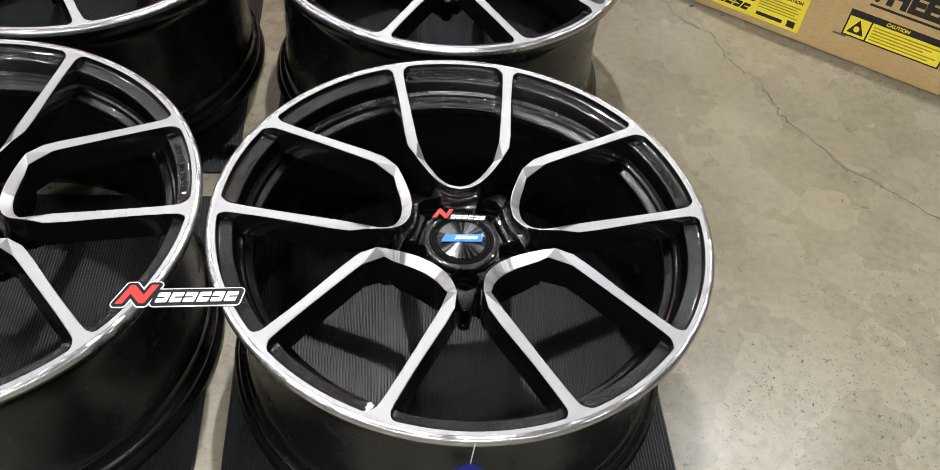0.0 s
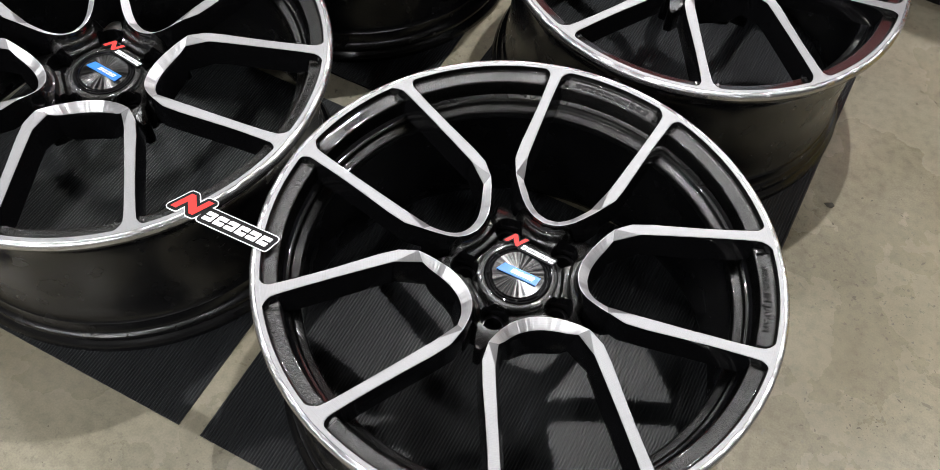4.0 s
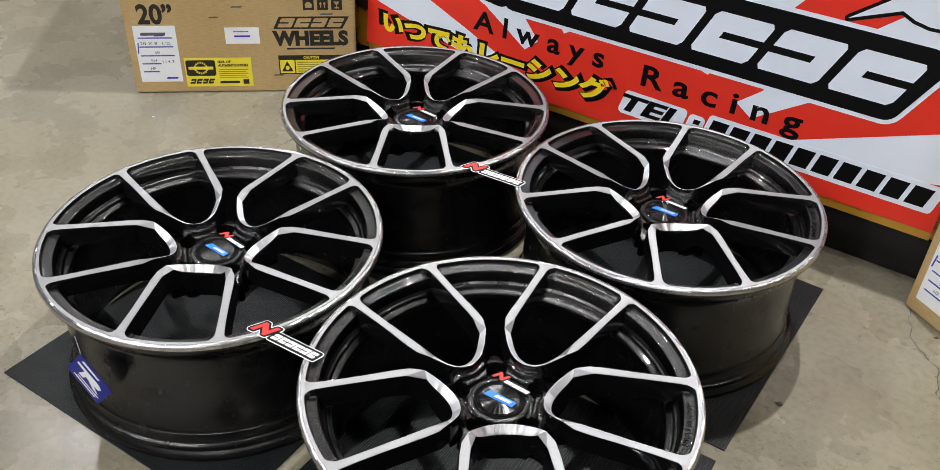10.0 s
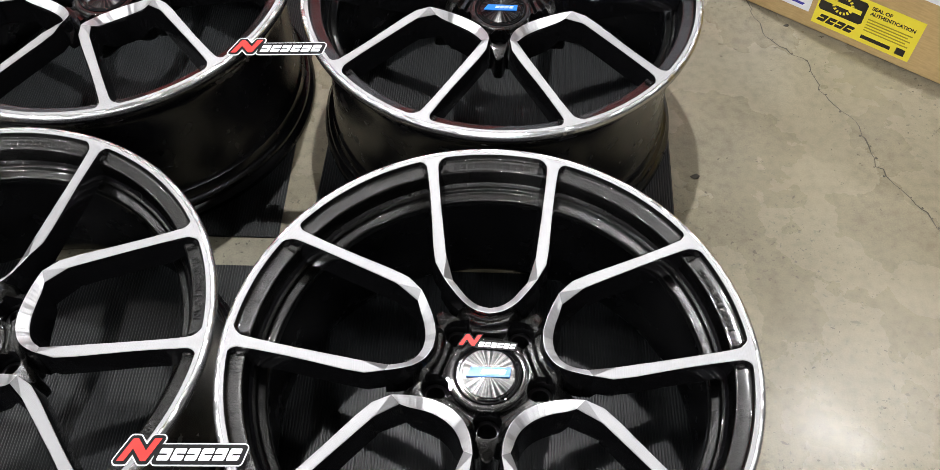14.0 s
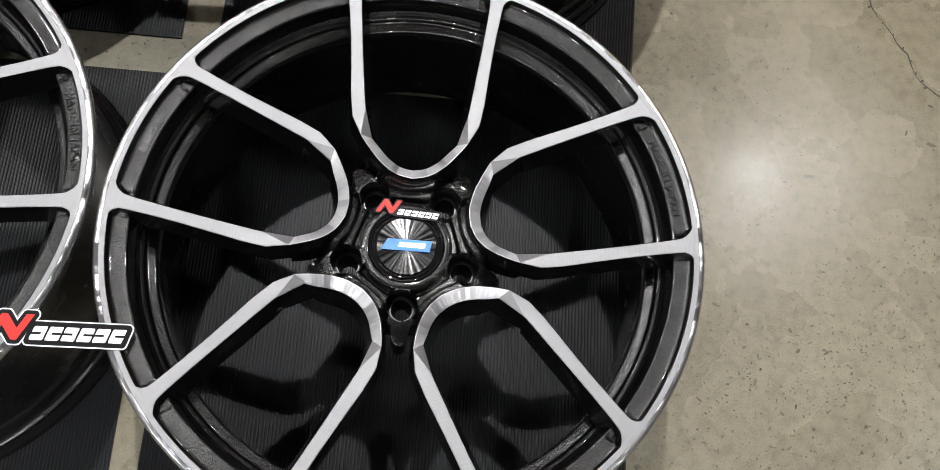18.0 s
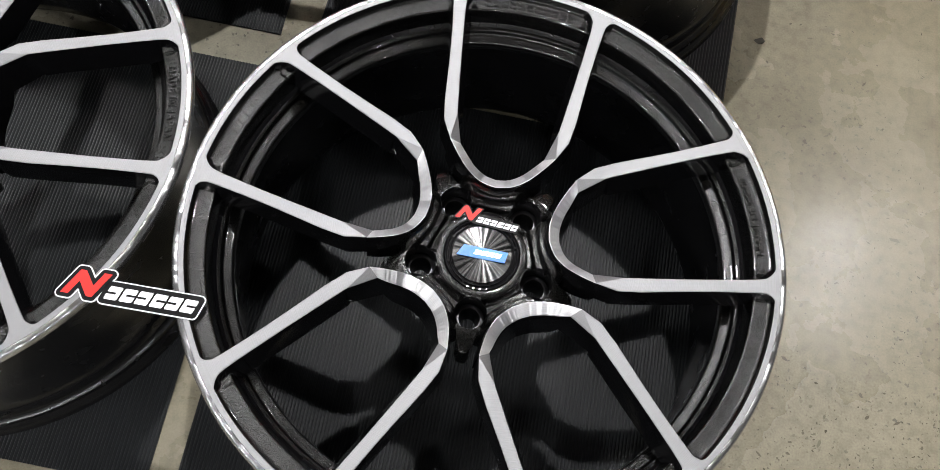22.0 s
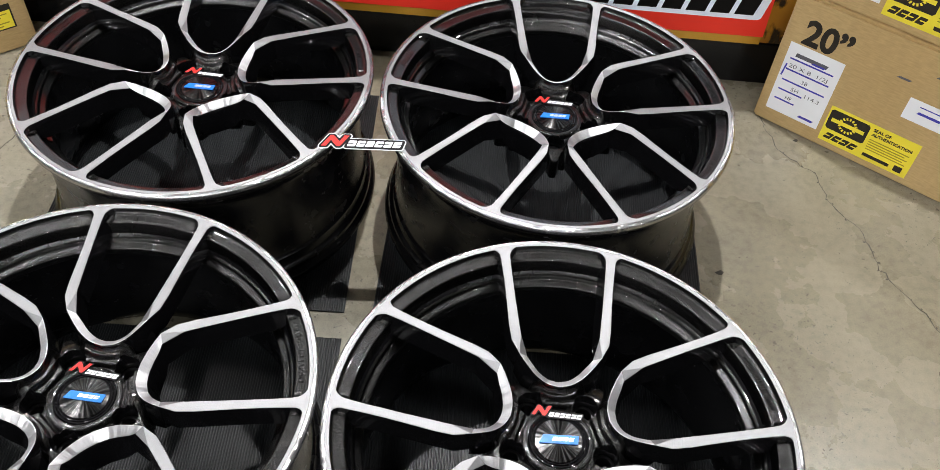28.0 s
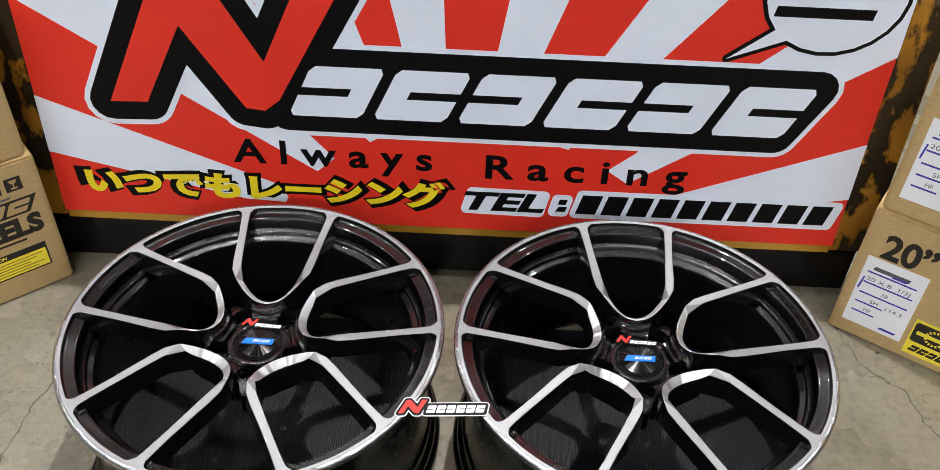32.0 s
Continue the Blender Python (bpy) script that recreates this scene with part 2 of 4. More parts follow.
def spun_cap():
    m, n, l, p = material("spun_dark_chrome", 0.27, 1.0, (0.4, 0.4, 0.41))
    p.inputs["Anisotropic"].default_value = 0.9
    p.inputs["Anisotropic Rotation"].default_value = 0.25
    t = n.new("ShaderNodeTangent")
    t.direction_type, t.axis = "RADIAL", "Z"
    l.new(t.outputs[0], p.inputs["Tangent"])
    co = n.new("ShaderNodeTexCoord")
    gr = n.new("ShaderNodeTexGradient")
    gr.gradient_type = "RADIAL"
    l.new(co.outputs["Object"], gr.inputs[0])
    w = n.new("ShaderNodeTexNoise")
    w.noise_dimensions = "1D"
    w.inputs["Scale"].default_value = 46
    w.inputs["Detail"].default_value = 3
    l.new(gr.outputs["Fac"], w.inputs["W"])
    # bright and dark reflection fans round the disc are painted into the base colour
    l.new(ramp(n, l, w.outputs[0], [(0.42, g(0.010)), (0.74, g(0.17))]), p.inputs["Base Color"])
    return m


M_CONCRETE, M_FLAKE = concrete(), flake_paint()
M_FACE = machined("diamond_cut_aluminium", 0.42, 0.62, 0.08, 0.0, ((58, 1.0), (170, 0.55)), (0.285, 0.375))
M_BEVEL = machined("milled_aluminium_bevel", 0.60, 0.43, 0.54, 0.118, ((46, 1.0), (150, 0.5)), (0.56, 0.70))
M_LIP = machined("turned_aluminium_lip", 0.75, 0.27, 0.20, 0.0, ((110, 1.0), (380, 0.6)), (0.40, 0.54))
M_WALL_SHADE = wall_shade_paint()
M_PIT = pit_dirt()
M_BARREL, M_RUBBER, M_CARD, M_WALL, M_TIGER, M_SPUN = satin_black(), rubber(), cardboard(), wall_paint(), tiger_panel(), spun_cap()
M_GLOSS = material("gloss_black_plastic", 0.08, 0.0, (0.008, 0.008, 0.009), coat=0.5)[0]
M_HOLE = material("bare_seat_metal", 0.4, 1.0, (0.10, 0.10, 0.105))[0]
M_BLUE = material("blue_emblem_enamel", 0.35, 0.0, (0.005, 0.17, 0.66), coat=0.25)[0]
M_SILVER = material("silver_print", 0.3, 0.6, (0.75, 0.76, 0.78))[0]
M_RED = print_ink("red_vinyl", (0.74, 0.036, 0.020), 0.32, 0.05, 6)
M_WHITE = print_ink("white_vinyl", (0.74, 0.81, 0.93), 0.4, 0.03, 6)
M_BLACK = print_ink("black_vinyl", (0.0025, 0.0025, 0.003), 0.45, 0.2, 12)
M_BLACK.node_tree.nodes["Principled BSDF"].inputs["Specular IOR Level"].default_value = 0.15
M_YELLOW = print_ink("yellow_vinyl", (0.82, 0.66, 0.02), 0.35, 0.05, 8)
M_PAPER = print_ink("white_label_paper", (0.80, 0.82, 0.86), 0.6, 0.03, 20)
M_PENBLUE = print_ink("blue_label_ink", (0.05, 0.05, 0.38), 0.6, 0.2, 40)
M_GREYINK = print_ink("grey_label_ink", (0.10, 0.10, 0.12), 0.6, 0.2, 40)
M_BOXINK = print_ink("black_box_ink", (0.022, 0.018, 0.014), 0.7, 0.3, 60)
M_SEAL = print_ink("yellow_seal_paper", (0.80, 0.68, 0.05), 0.45, 0.05, 20)
M_SEALINK = print_ink("olive_seal_ink", (0.33, 0.27, 0.02), 0.5, 0.1, 40)
M_TAG = print_ink("navy_tag_card", (0.010, 0.016, 0.20), 0.4, 0.1, 20)
M_TAG.node_tree.nodes["Principled BSDF"].inputs["Specular IOR Level"].default_value = 0.12
M_CREAM = print_ink("white_sticker_border", (0.78, 0.79, 0.82), 0.3, 0.03, 20)
M_STRED = print_ink("red_sticker_print", (0.72, 0.04, 0.035), 0.4, 0.04, 20)
M_STRED.node_tree.nodes["Principled BSDF"].inputs["Specular IOR Level"].default_value = 0.12
M_CRACK = material("dark_crack_dirt", 0.9, 0.0, (0.05, 0.045, 0.035))[0]
M_GOLD = material("gold_trim_tape", 0.22, 0.4, (0.55, 0.30, 0.03), coat=0.4)[0]
M_BASE = material("black_laminate_base", 0.2, 0.0, (0.005, 0.005, 0.005), spec=0.2)[0]
M_LAMP = emitter("white_lamp_diffuser", (1.0, 0.99, 0.985), 790.0)
M_KEY = emitter("white_spot_lens", (1.0, 0.99, 0.985), 9700.0)
M_METAL = material("white_enamelled_steel", 0.4, 0.0, (0.7, 0.7, 0.7))[0]
M_STRING = material("pale_tag_string", 0.7, 0.0, (0.5, 0.5, 0.55))[0]


# ---- mesh helpers ----
from mathutils.geometry import tessellate_polygon


def mesh_of(name, bm, mat, angle=35):
    me = bpy.data.meshes.new(name)
    bmesh.ops.recalc_face_normals(bm, faces=bm.faces)
    bm.to_mesh(me)
    bm.free()
    me.materials.append(mat)
    me.polygons.foreach_set("use_smooth", [True] * len(me.polygons))
    me.set_sharp_from_angle(angle=radians(angle))
    return me


def part(name, bm, mat, parent=None, label="", m=None, angle=35):
    ob = new(name, mesh_of(name, bm, mat, angle) if isinstance(bm, bmesh.types.BMesh) else bm)
    ob.parent = parent
    if m is not None:
        ob.matrix_basis = m
    if label:
        tagged(ob, label)
    return ob


def empty(name, m=None):
    ob = new(name)
    ob.empty_display_size = 0.05
    if m is not None:
        ob.matrix_basis = m
    return ob


def lathe(profile, n=144, closed=False):
    """A surface of revolution about z from (r, z) points."""
    bm = bmesh.new()
    rings = []
    for k in range(n):
        a = 2 * math.pi * k / n
        rings.append([bm.verts.new((r * math.cos(a), r * math.sin(a), z)) for r, z in profile])
    m = len(profile)
    for k in range(n):
        a, b = rings[k], rings[(k + 1) % n]
        for j in range(m if closed else m - 1):
            bm.faces.new((a[j], b[j], b[(j + 1) % m], a[(j + 1) % m]))
    return bm


def box(sx, sy, sz, bevel=0.0, z0=0.0, seg=2):
    bm = bmesh.new()
    bmesh.ops.create_cube(bm, size=1)
    for v in bm.verts:
        v.co = Vector((v.co.x * sx, v.co.y * sy, (v.co.z + 0.5) * sz + z0))
    if bevel:
        bmesh.ops.bevel(bm, geom=bm.edges[:], offset=bevel, segments=seg, affect="EDGES")
    return bm


def plate(points, depth, z0=0.0, bevel=0.0):
    """A flat outline in x, y raised to a thin plate."""
    bm = bmesh.new()
    vs = [bm.verts.new((x, y, z0)) for x, y in points]
    for tri in tessellate_polygon([[Vector((x, y, 0)) for x, y in points]]):
        bm.faces.new([vs[k] for k in tri])
    r = bmesh.ops.extrude_face_region(bm, geom=bm.faces[:])
    for v in r["geom"]:
        if isinstance(v, bmesh.types.BMVert):
            v.co.z += depth
    return bm


def join(*bms):
    out = bms[0]
    for b in bms[1:]:
        me = bpy.data.meshes.new("tmp")
        b.to_mesh(me)
        out.from_mesh(me)
        bpy.data.meshes.remove(me)
        b.free()
    return out


def offset(points, d):
    """The outline moved outwards by d, with rounded corners."""
    n = len(points)
    area = sum(points[i][0] * points[(i + 1) % n][1] - points[(i + 1) % n][0] * points[i][1] for i in range(n))
    pts = points if area > 0 else points[::-1]
    out = []
    for i in range(n):
        a, b, c = Vector(pts[i - 1]), Vector(pts[i]), Vector(pts[(i + 1) % n])
        d1, d2 = (b - a).normalized(), (c - b).normalized()
        n1, n2 = Vector((d1.y, -d1.x)), Vector((d2.y, -d2.x))
        if d1.x * d2.y - d1.y * d2.x > 0.02:
            a1, turn = math.atan2(n1.y, n1.x), math.atan2(d1.x * d2.y - d1.y * d2.x, d1.dot(d2))
            for k in range(6):
                ang = a1 + turn * k / 5
                out.append((b.x + d * math.cos(ang), b.y + d * math.sin(ang)))
        else:
            h = (n1 + n2).normalized()
            s = d / max(0.35, h.dot(n1))
            out.append((b.x + h.x * s, b.y + h.y * s))
    return out


def text_mesh(words, size, extrude=0.0, thick=0.0, align="LEFT", spacing=1.0, shear=0.0):
    cu = bpy.data.curves.new("words", "FONT")
    cu.body, cu.size, cu.extrude, cu.offset, cu.align_x, cu.space_character, cu.shear = words, size, extrude, thick, align, spacing, shear
    cu.resolution_u = 4
    ob = new("words", cu)
    dg = bpy.context.evaluated_depsgraph_get()
    me = bpy.data.meshes.new_from_object(ob.evaluated_get(dg))
    bpy.data.objects.remove(ob)
    bpy.data.curves.remove(cu)
    bm = bmesh.new()
    bm.from_mesh(me)
    bpy.data.meshes.remove(me)
    return bm


def fit_text(words, x0, x1, y0, height, z0=0.0, extrude=0.0002, thick=0.0, spacing=1.0, shear=0.0):
    """Words set between x0 and x1 on the line y0, with that height of capitals."""
    bm = text_mesh(words, 1.0, 0.0, 0.0, "LEFT", spacing, shear)
    xs = [v.co.x for v in bm.verts]
    ys = [v.co.y for v in bm.verts]
    lo, hi = min(xs), max(xs)
    wide, tall = (x1 - x0) / (hi - lo), height / max(ys)
    bm.free()
    bm = text_mesh(words, 1.0, 0.0, thick / max(wide, tall), "LEFT", spacing, shear)
    for v in bm.verts:
        v.co = Vector((x0 + (v.co.x - lo) * wide, y0 + v.co.y * tall, z0 + extrude))
    return bm


def rect(x0, y0, x1, y1, slant=0.0, depth=0.0003, z0=0.0):
    return plate([(x0, y0), (x1, y0), (x1 + slant, y1), (x0 + slant, y1)], depth, z0)


# ---- the room ----
bm = bmesh.new()
bmesh.ops.create_grid(bm, x_segments=24, y_segments=24, size=5.3)
for v in bm.verts:
    v.co.x *= 0.85
    v.co.y += 1.05
tagged(part("floor", bm, M_CONCRETE), "worn polished grey concrete floor with stains", "floor", kind="structure")
# walls and ceiling are unseen, added dark to keep gloss paint's reflections low
for name, x, y, sx, sy in (("wall_north", 0, 6.35, 9.2, 0.1), ("wall_south", 0, -4.25, 9.2, 0.1), ("wall_east", 4.55, 1.05, 0.1, 10.5), ("wall_west", -4.55, 1.05, 0.1, 10.5)):
    tagged(part(name, box(sx, sy, 3.2), M_WALL, m=pose(x, y, 0)), "unseen plain dark grey wall, added to close the room", "wall", kind="structure")
tagged(part("ceiling", box(9.2, 10.7, 0.1), M_WALL, m=pose(0, 1.05, 3.2)), "unseen plain dark grey ceiling, added to close the room", "ceiling", kind="structure")


def downlight():
    ob = empty("unseen_ceiling_lamp")
    part("trim_ring", lathe([(0.058, 0.0), (0.080, -0.002), (0.084, -0.007), (0.078, -0.011), (0.063, -0.008), (0.060, -0.003)], 32), M_METAL, ob)
    part("diffuser", lathe([(0.060, -0.004), (0.058, -0.022), (0.050, -0.040), (0.034, -0.054), (0.016, -0.061), (0.0005, -0.063)], 32), M_LAMP, ob, "glowing white domed diffuser")
    return tagged(ob, "unseen round white ceiling downlight, switched on", "lamp", "ceiling downlights")


# lamps out of view; most are added fill for sign, cartons and far wheels
LAMP = downlight()
LAMP.matrix_basis = pose(-0.15, 3.50, 3.2)
for x, y in ((-3.2, 1.05), (-1.95, 0.95), (1.78, 1.45), (-3.0, -1.4), (-2.2, -1.9), (-0.5, -2.4), (2.6, -2.1), (-2.05, -3.6), (-1.1, -3.6), (-0.2, -3.6), (0.7, -3.6), (1.65, -3.6),
             (-3.7, 3.5), (-2.05, 3.5), (1.65, 3.5)):
    copy_thing(LAMP, pose(x, y, 3.2))


def spotlight():
    """A small, strong spotlight hung over the sign."""
    ob = empty("ceiling_spotlight")
    part("stem", lathe([(0.0005, 0.0), (0.030, 0.0), (0.030, -0.012), (0.008, -0.014), (0.008, -0.05), (0.0005, -0.05)], 24), M_METAL, ob)
    part("housing", lathe([(0.0005, -0.05), (0.028, -0.052), (0.036, -0.060), (0.040, -0.115), (0.037, -0.116), (0.033, -0.108)], 32), M_METAL, ob)
    part("lens", lathe([(0.033, -0.108), (0.024, -0.116), (0.012, -0.120), (0.0005, -0.1215)], 32), M_KEY, ob, "glowing white spotlight lens")
    return tagged(ob, "small white ceiling spotlight, switched on", "lamp")


spotlight().matrix_basis = pose(-0.155, 1.43, 3.3)


# ---- alloy wheel ----
BASE = 0.003            # top of the mat
LIP = 0.2475 - BASE     # height of the rim's face over the mat


def smooth_rows(rows, per=4):
    """Rows of numbers, glided through with a Catmull-Rom curve."""
    out = []
    n = len(rows)
    for i in range(n - 1):
        p = [rows[max(0, i - 1)], rows[i], rows[i + 1], rows[min(n - 1, i + 2)]]
        for k in range(per):
            t = k / per
            out.append([0.5 * (2 * b + (c - a) * t + (2 * a - 5 * b + 4 * c - d) * t * t + (3 * b - a - 3 * c + d) * t ** 3) for a, b, c, d in zip(*p)])
    out.append(list(rows[-1]))
    return out


# half of one U-shaped pair of spokes, from the rim to the hub: outer edge (out, across, height), inner edge (out, across, height)
ARM = [
    (248.2, 87.6, 247.3, 258.9, 50.2, 247.3),
    (247.4, 81.4, 247.3, 255.2, 56.4, 247.3),
    (243.6, 77.4, 247.3, 248.6, 61.2, 247.3),
    (236.0, 75.0, 247.2, 238.0, 62.4, 247.2),
    (190.0, 68.6, 247.0, 190.0, 57.2, 247.0),
    (131.0, 62.8, 246.8, 139.0, 50.6, 246.8),
]
KNEE = [(109.8, 59.4, 246.6, 121.0, 48.2, 246.5), (92.0, 50.0, 246.2, 119.0, 47.9, 246.3)]
BEND = [(92.0, 50.0, 246.2, 92.2, 39.5, 238.8)]
BOWL = [
    (92.0, 50.0, 246.2, 92.2, 39.5, 238.8),
    (82.3, 41.4, 240.6, 87.0, 32.6, 231.6),
    (71.0, 29.0, 233.0, 79.6, 23.4, 224.6),
    (63.4, 15.0, 228.0, 73.9, 12.0, 219.8),
    (60.6, 0.0, 226.3, 71.9, 0.0, 218.3),
]
# facets of one half, each with sharp ends: the flat arm, the folded knee, the bevel round the U
FLAT = smooth_rows(ARM, 3) + KNEE
FOLD = [KNEE[-1]] + BEND
HALF_BOWL = smooth_rows(BOWL, 5)


def mirrored(rows):
    return [(a, -b, z, c, -d, y) for a, b, z, c, d, y in rows]


BOWL_ROWS = mirrored(HALF_BOWL) + HALF_BOWL[-2::-1]
URIB = mirrored(FLAT[:-1]) + mirrored(FOLD[:1]) + BOWL_ROWS + FOLD[:1] + FLAT[-2::-1]


def spoke_face():
    """The bright diamond-cut ribbon on top of one U: two flat arms, two folds, and a bevel that falls towards the window."""
    bm = bmesh.new()
    low = BASE * 1000
    for rows, bevel in ((mirrored(FLAT), 0), (FLAT[::-1], 0), (mirrored(FOLD), 0), (FOLD[::-1], 0), (BOWL_ROWS, 1)):
        made = []
        for a, b, z, c, d, y in rows:
            wide = math.hypot(c - a, d - b)
            rim = min(0.12, 0.55 / wide)
            row = []
            for t, down in ((0.0, 0.6), (rim, 0.0), (0.3, 0), (0.5, 0), (0.7, 0), (1 - rim, 0.0), (1.0, 0.6)):
                row.append(bm.verts.new(((a + (c - a) * t) / 1000, (b + (d - b) * t) / 1000, (z + (y - z) * t - low - down) / 1000)))
            made.append(row)
        for p, q in zip(made, made[1:]):
            for k in range(6):
                bm.faces.new((p[k], q[k], q[k + 1], p[k + 1])).material_index = bevel
    return bm


def spoke_body():
    """The painted body under the ribbon, with its deep side walls."""
    bm = bmesh.new()
    rows = []
    low = BASE * 1000
    n = len(URIB)
    for k, (a, b, z, c, d, y) in enumerate(URIB):
        t = abs(k - (n - 1) / 2) / ((n - 1) / 2)      # 1 at the rim, 0 at the hub
        zo, zi = z - low, y - low
        out = math.hypot((a + c) / 2, (b + d) / 2)
        far = max(0, min(1, (out - 243) / 14))
        near = max(0, min(1, (140 - out) / 70))
        deep = min(zo, zi) - (30 + 10 * near) * (1 - far) - 6 * far
        o, i = Vector((a, b)), Vector((c, d))
        w = (i - o).normalized()
        end = min(1, (1 - t) * 7)
        o1, i1 = o - w * 1.2 * end, i + w * 1.6 * end
        o2, i2 = o - w * 3.6 * end, i + w * 6.5 * end
        pts = [(o, zo - 0.65), (o1, zo - 5 + 2 * far), (o2, deep), (i2, deep), (i1, zi - 6 + 3 * far), (i, zi - 0.65)]
        rows.append([bm.verts.new((p.x / 1000, p.y / 1000, h / 1000)) for p, h in pts])
    for p, q in zip(rows, rows[1:]):
        for j in range(6):
            bm.faces.new((p[j], q[j], q[(j + 1) % 6], p[(j + 1) % 6]))
    bm.faces.new(rows[0])
    bm.faces.new(rows[-1])
    return bm


def hub_mesh():
    """The painted hub with five lobes and its lug pockets cut out."""
    def edge(a):
        # outer edge by the angle from the middle of a U, in degrees
        a = abs(a)
        if a < 23:
            return 61.5 + 15.5 * (a / 23) ** 2
        if a < 29:
            return 77 - 2 * (a - 23) / 6
        return 75 + 18 * min(1, (a - 29) / 4.5) ** 0.7

    def height(r, a):
        a = abs(a)
        pad = max(0, min(1, (a - 20) / 7))
        high = 223.5 + 8 * min(1, a / 23) ** 2
        u = 3 * max(0, min(1, (r - 43.5) / (edge(a) - 43.5)))
        step = min(2, int(u))
        w = max(0, min(1, (u - step - 0.42) / 0.40))
        stair = (step + w * w * (3 - 2 * w)) / 3
        side = 199 + (high - 199) * (0.85 * stair ** 1.15 + 0.15 * u / 3)
        top = 207.5 - 6.5 * max(0, (r - 70) / 22) ** 1.5
        return (side * (1 - pad) + top * pad - BASE * 1000) / 1000

    bm = bmesh.new()
    n, m = 240, 26
    rows = []
    for k in range(n):
        ang = 360 * k / n
        rel = (ang - 90 + 36) % 72 - 36
        e = edge(rel)
        row = []
        for j in range(m + 1):
            r = 41.5 + (e - 41.5) * j / m
            row.append((r, height(r, rel)))
        row.append((e + 0.5, height(e, rel) - 0.0005))
        row.append((e + 0.9, height(e, rel) - 0.0016))
        row.append((e + 1.1, height(e, rel) - 0.0035))
        row.append((e + 3.0, 0.165))
        row.append((41.0, 0.165))
        a = radians(ang)
        rows.append([bm.verts.new((r / 1000 * math.cos(a), r / 1000 * math.sin(a), z)) for r, z in row])
    for k in range(n):
        p, q = rows[k], rows[(k + 1) % n]
        for j in range(len(p)):
            bm.faces.new((p[j], q[j], q[(j + 1) % len(p)], p[(j + 1) % len(p)]))
    body = new("tmp_hub", mesh_of("tmp_hub", bm, M_FLAKE))
    cut = bmesh.new()
    for k in range(5):
        a = radians(90 + 36 + 72 * k)
        r = bmesh.ops.create_cone(cut, cap_ends=True, segments=40, radius1=0.0144, radius2=0.0153, depth=0.12)
        bmesh.ops.translate(cut, verts=r["verts"], vec=(0.0572 * math.cos(a), 0.0572 * math.sin(a), 0.18))
    tool = new("tmp_cut", mesh_of("tmp_cut", cut, M_FLAKE))
    md = body.modifiers.new("cut", "BOOLEAN")
    md.operation, md.object, md.solver = "DIFFERENCE", tool, "EXACT"
    dg = bpy.context.evaluated_depsgraph_get()
    me = bpy.data.meshes.new_from_object(body.evaluated_get(dg))
    bpy.data.objects.remove(body)
    bpy.data.objects.remove(tool)
    me.name = "hub"
    # bored lug pockets: shade inside is painted in by a darker black on walls
    me.materials.append(M_WALL_SHADE)
    for p in me.polygons:
        for k in range(5):
            a = radians(90 + 36 + 72 * k)
            if math.hypot(p.center.x - 0.0572 * math.cos(a), p.center.y - 0.0572 * math.sin(a)) < 0.0156 and abs(p.normal.z) < 0.3:
                p.material_index = 1
    me.polygons.foreach_set("use_smooth", [True] * len(me.polygons))
    me.set_sharp_from_angle(angle=radians(35))
    return me


def arc_text(words, radius, mid, height, z, inward=True):
    """Raised words bent round the rim; mid is the angle of their middle."""
    bm = text_mesh(words, height * 1.35, 0.0008, 0.0, "CENTER", 1.15)
    for v in bm.verts:
        a = radians(mid) - v.co.x / radius
        r = radius + v.co.y - height / 2
        v.co = Vector((r * math.cos(a), r * math.sin(a), z + v.co.z))
    return bm


def arc_bars(name, parent, count, radius, mid, height, width, gap, z, skew=0.0):
    """Raised plain bars in place of letters that cannot be read."""
    total = count * (width + gap) - gap
    for k in range(count):
        x0 = -total / 2 + k * (width + gap)
        b = box(width, height, 0.001, 0.0003, seg=1)
        for v in b.verts:
            a = radians(mid) - (x0 + width / 2 + v.co.x + skew * v.co.y) / radius
            r = radius + v.co.y
            v.co = Vector((r * math.cos(a), r * math.sin(a), z + v.co.z))
        part(name, b, M_FLAKE, parent)


def zig(s, h, x=0.0, y=0.0):
    """A slanted zigzag mark, 1.15 s wide and 0.9 h high."""
    p = [(0, 0), (0.2, 0), (0.39, 0.5), (0.66, 0), (0.8, 0), (1.15, 0.9), (0.95, 0.9), (0.76, 0.4), (0.49, 0.9), (0.35, 0.9)]
    return [(x + a * s, y + b * h) for a, b in p]


def word_block(k, x0, y0, w, h, slant, depth, z0):
    """One plain slanted block with a slim notch, standing for a piece of a brand's lettering."""
    a, b, cut = 0.42, 0.58, 0.68
    pts = [(0.06, 0.0), (0.94, 0.0), (1.0, 0.10), (1.0, 0.90), (0.94, 1.0), (0.06, 1.0), (0.0, 0.90), (0.0, 0.10)]
    if k % 2:
        pts[3:3] = [(1.0, a), (1.0 - cut, a), (1.0 - cut, b), (1.0, b)]
    else:
        pts[7:7] = [(0.0, b), (cut, b), (cut, a), (0.0, a)]
    return plate([(x0 + x * w + slant * y, y0 + y * h) for x, y in pts], depth, z0)


def word_blocks(name, count, x0, x1, y0, y1, slant, depth, z0, mat, parent, label="", m=None):
    step = (x1 - x0) / count
    for k in range(count):
        part(name, word_block(k, x0 + k * step, y0, step * 0.86, y1 - y0, slant, depth, z0), mat, parent, label, m)


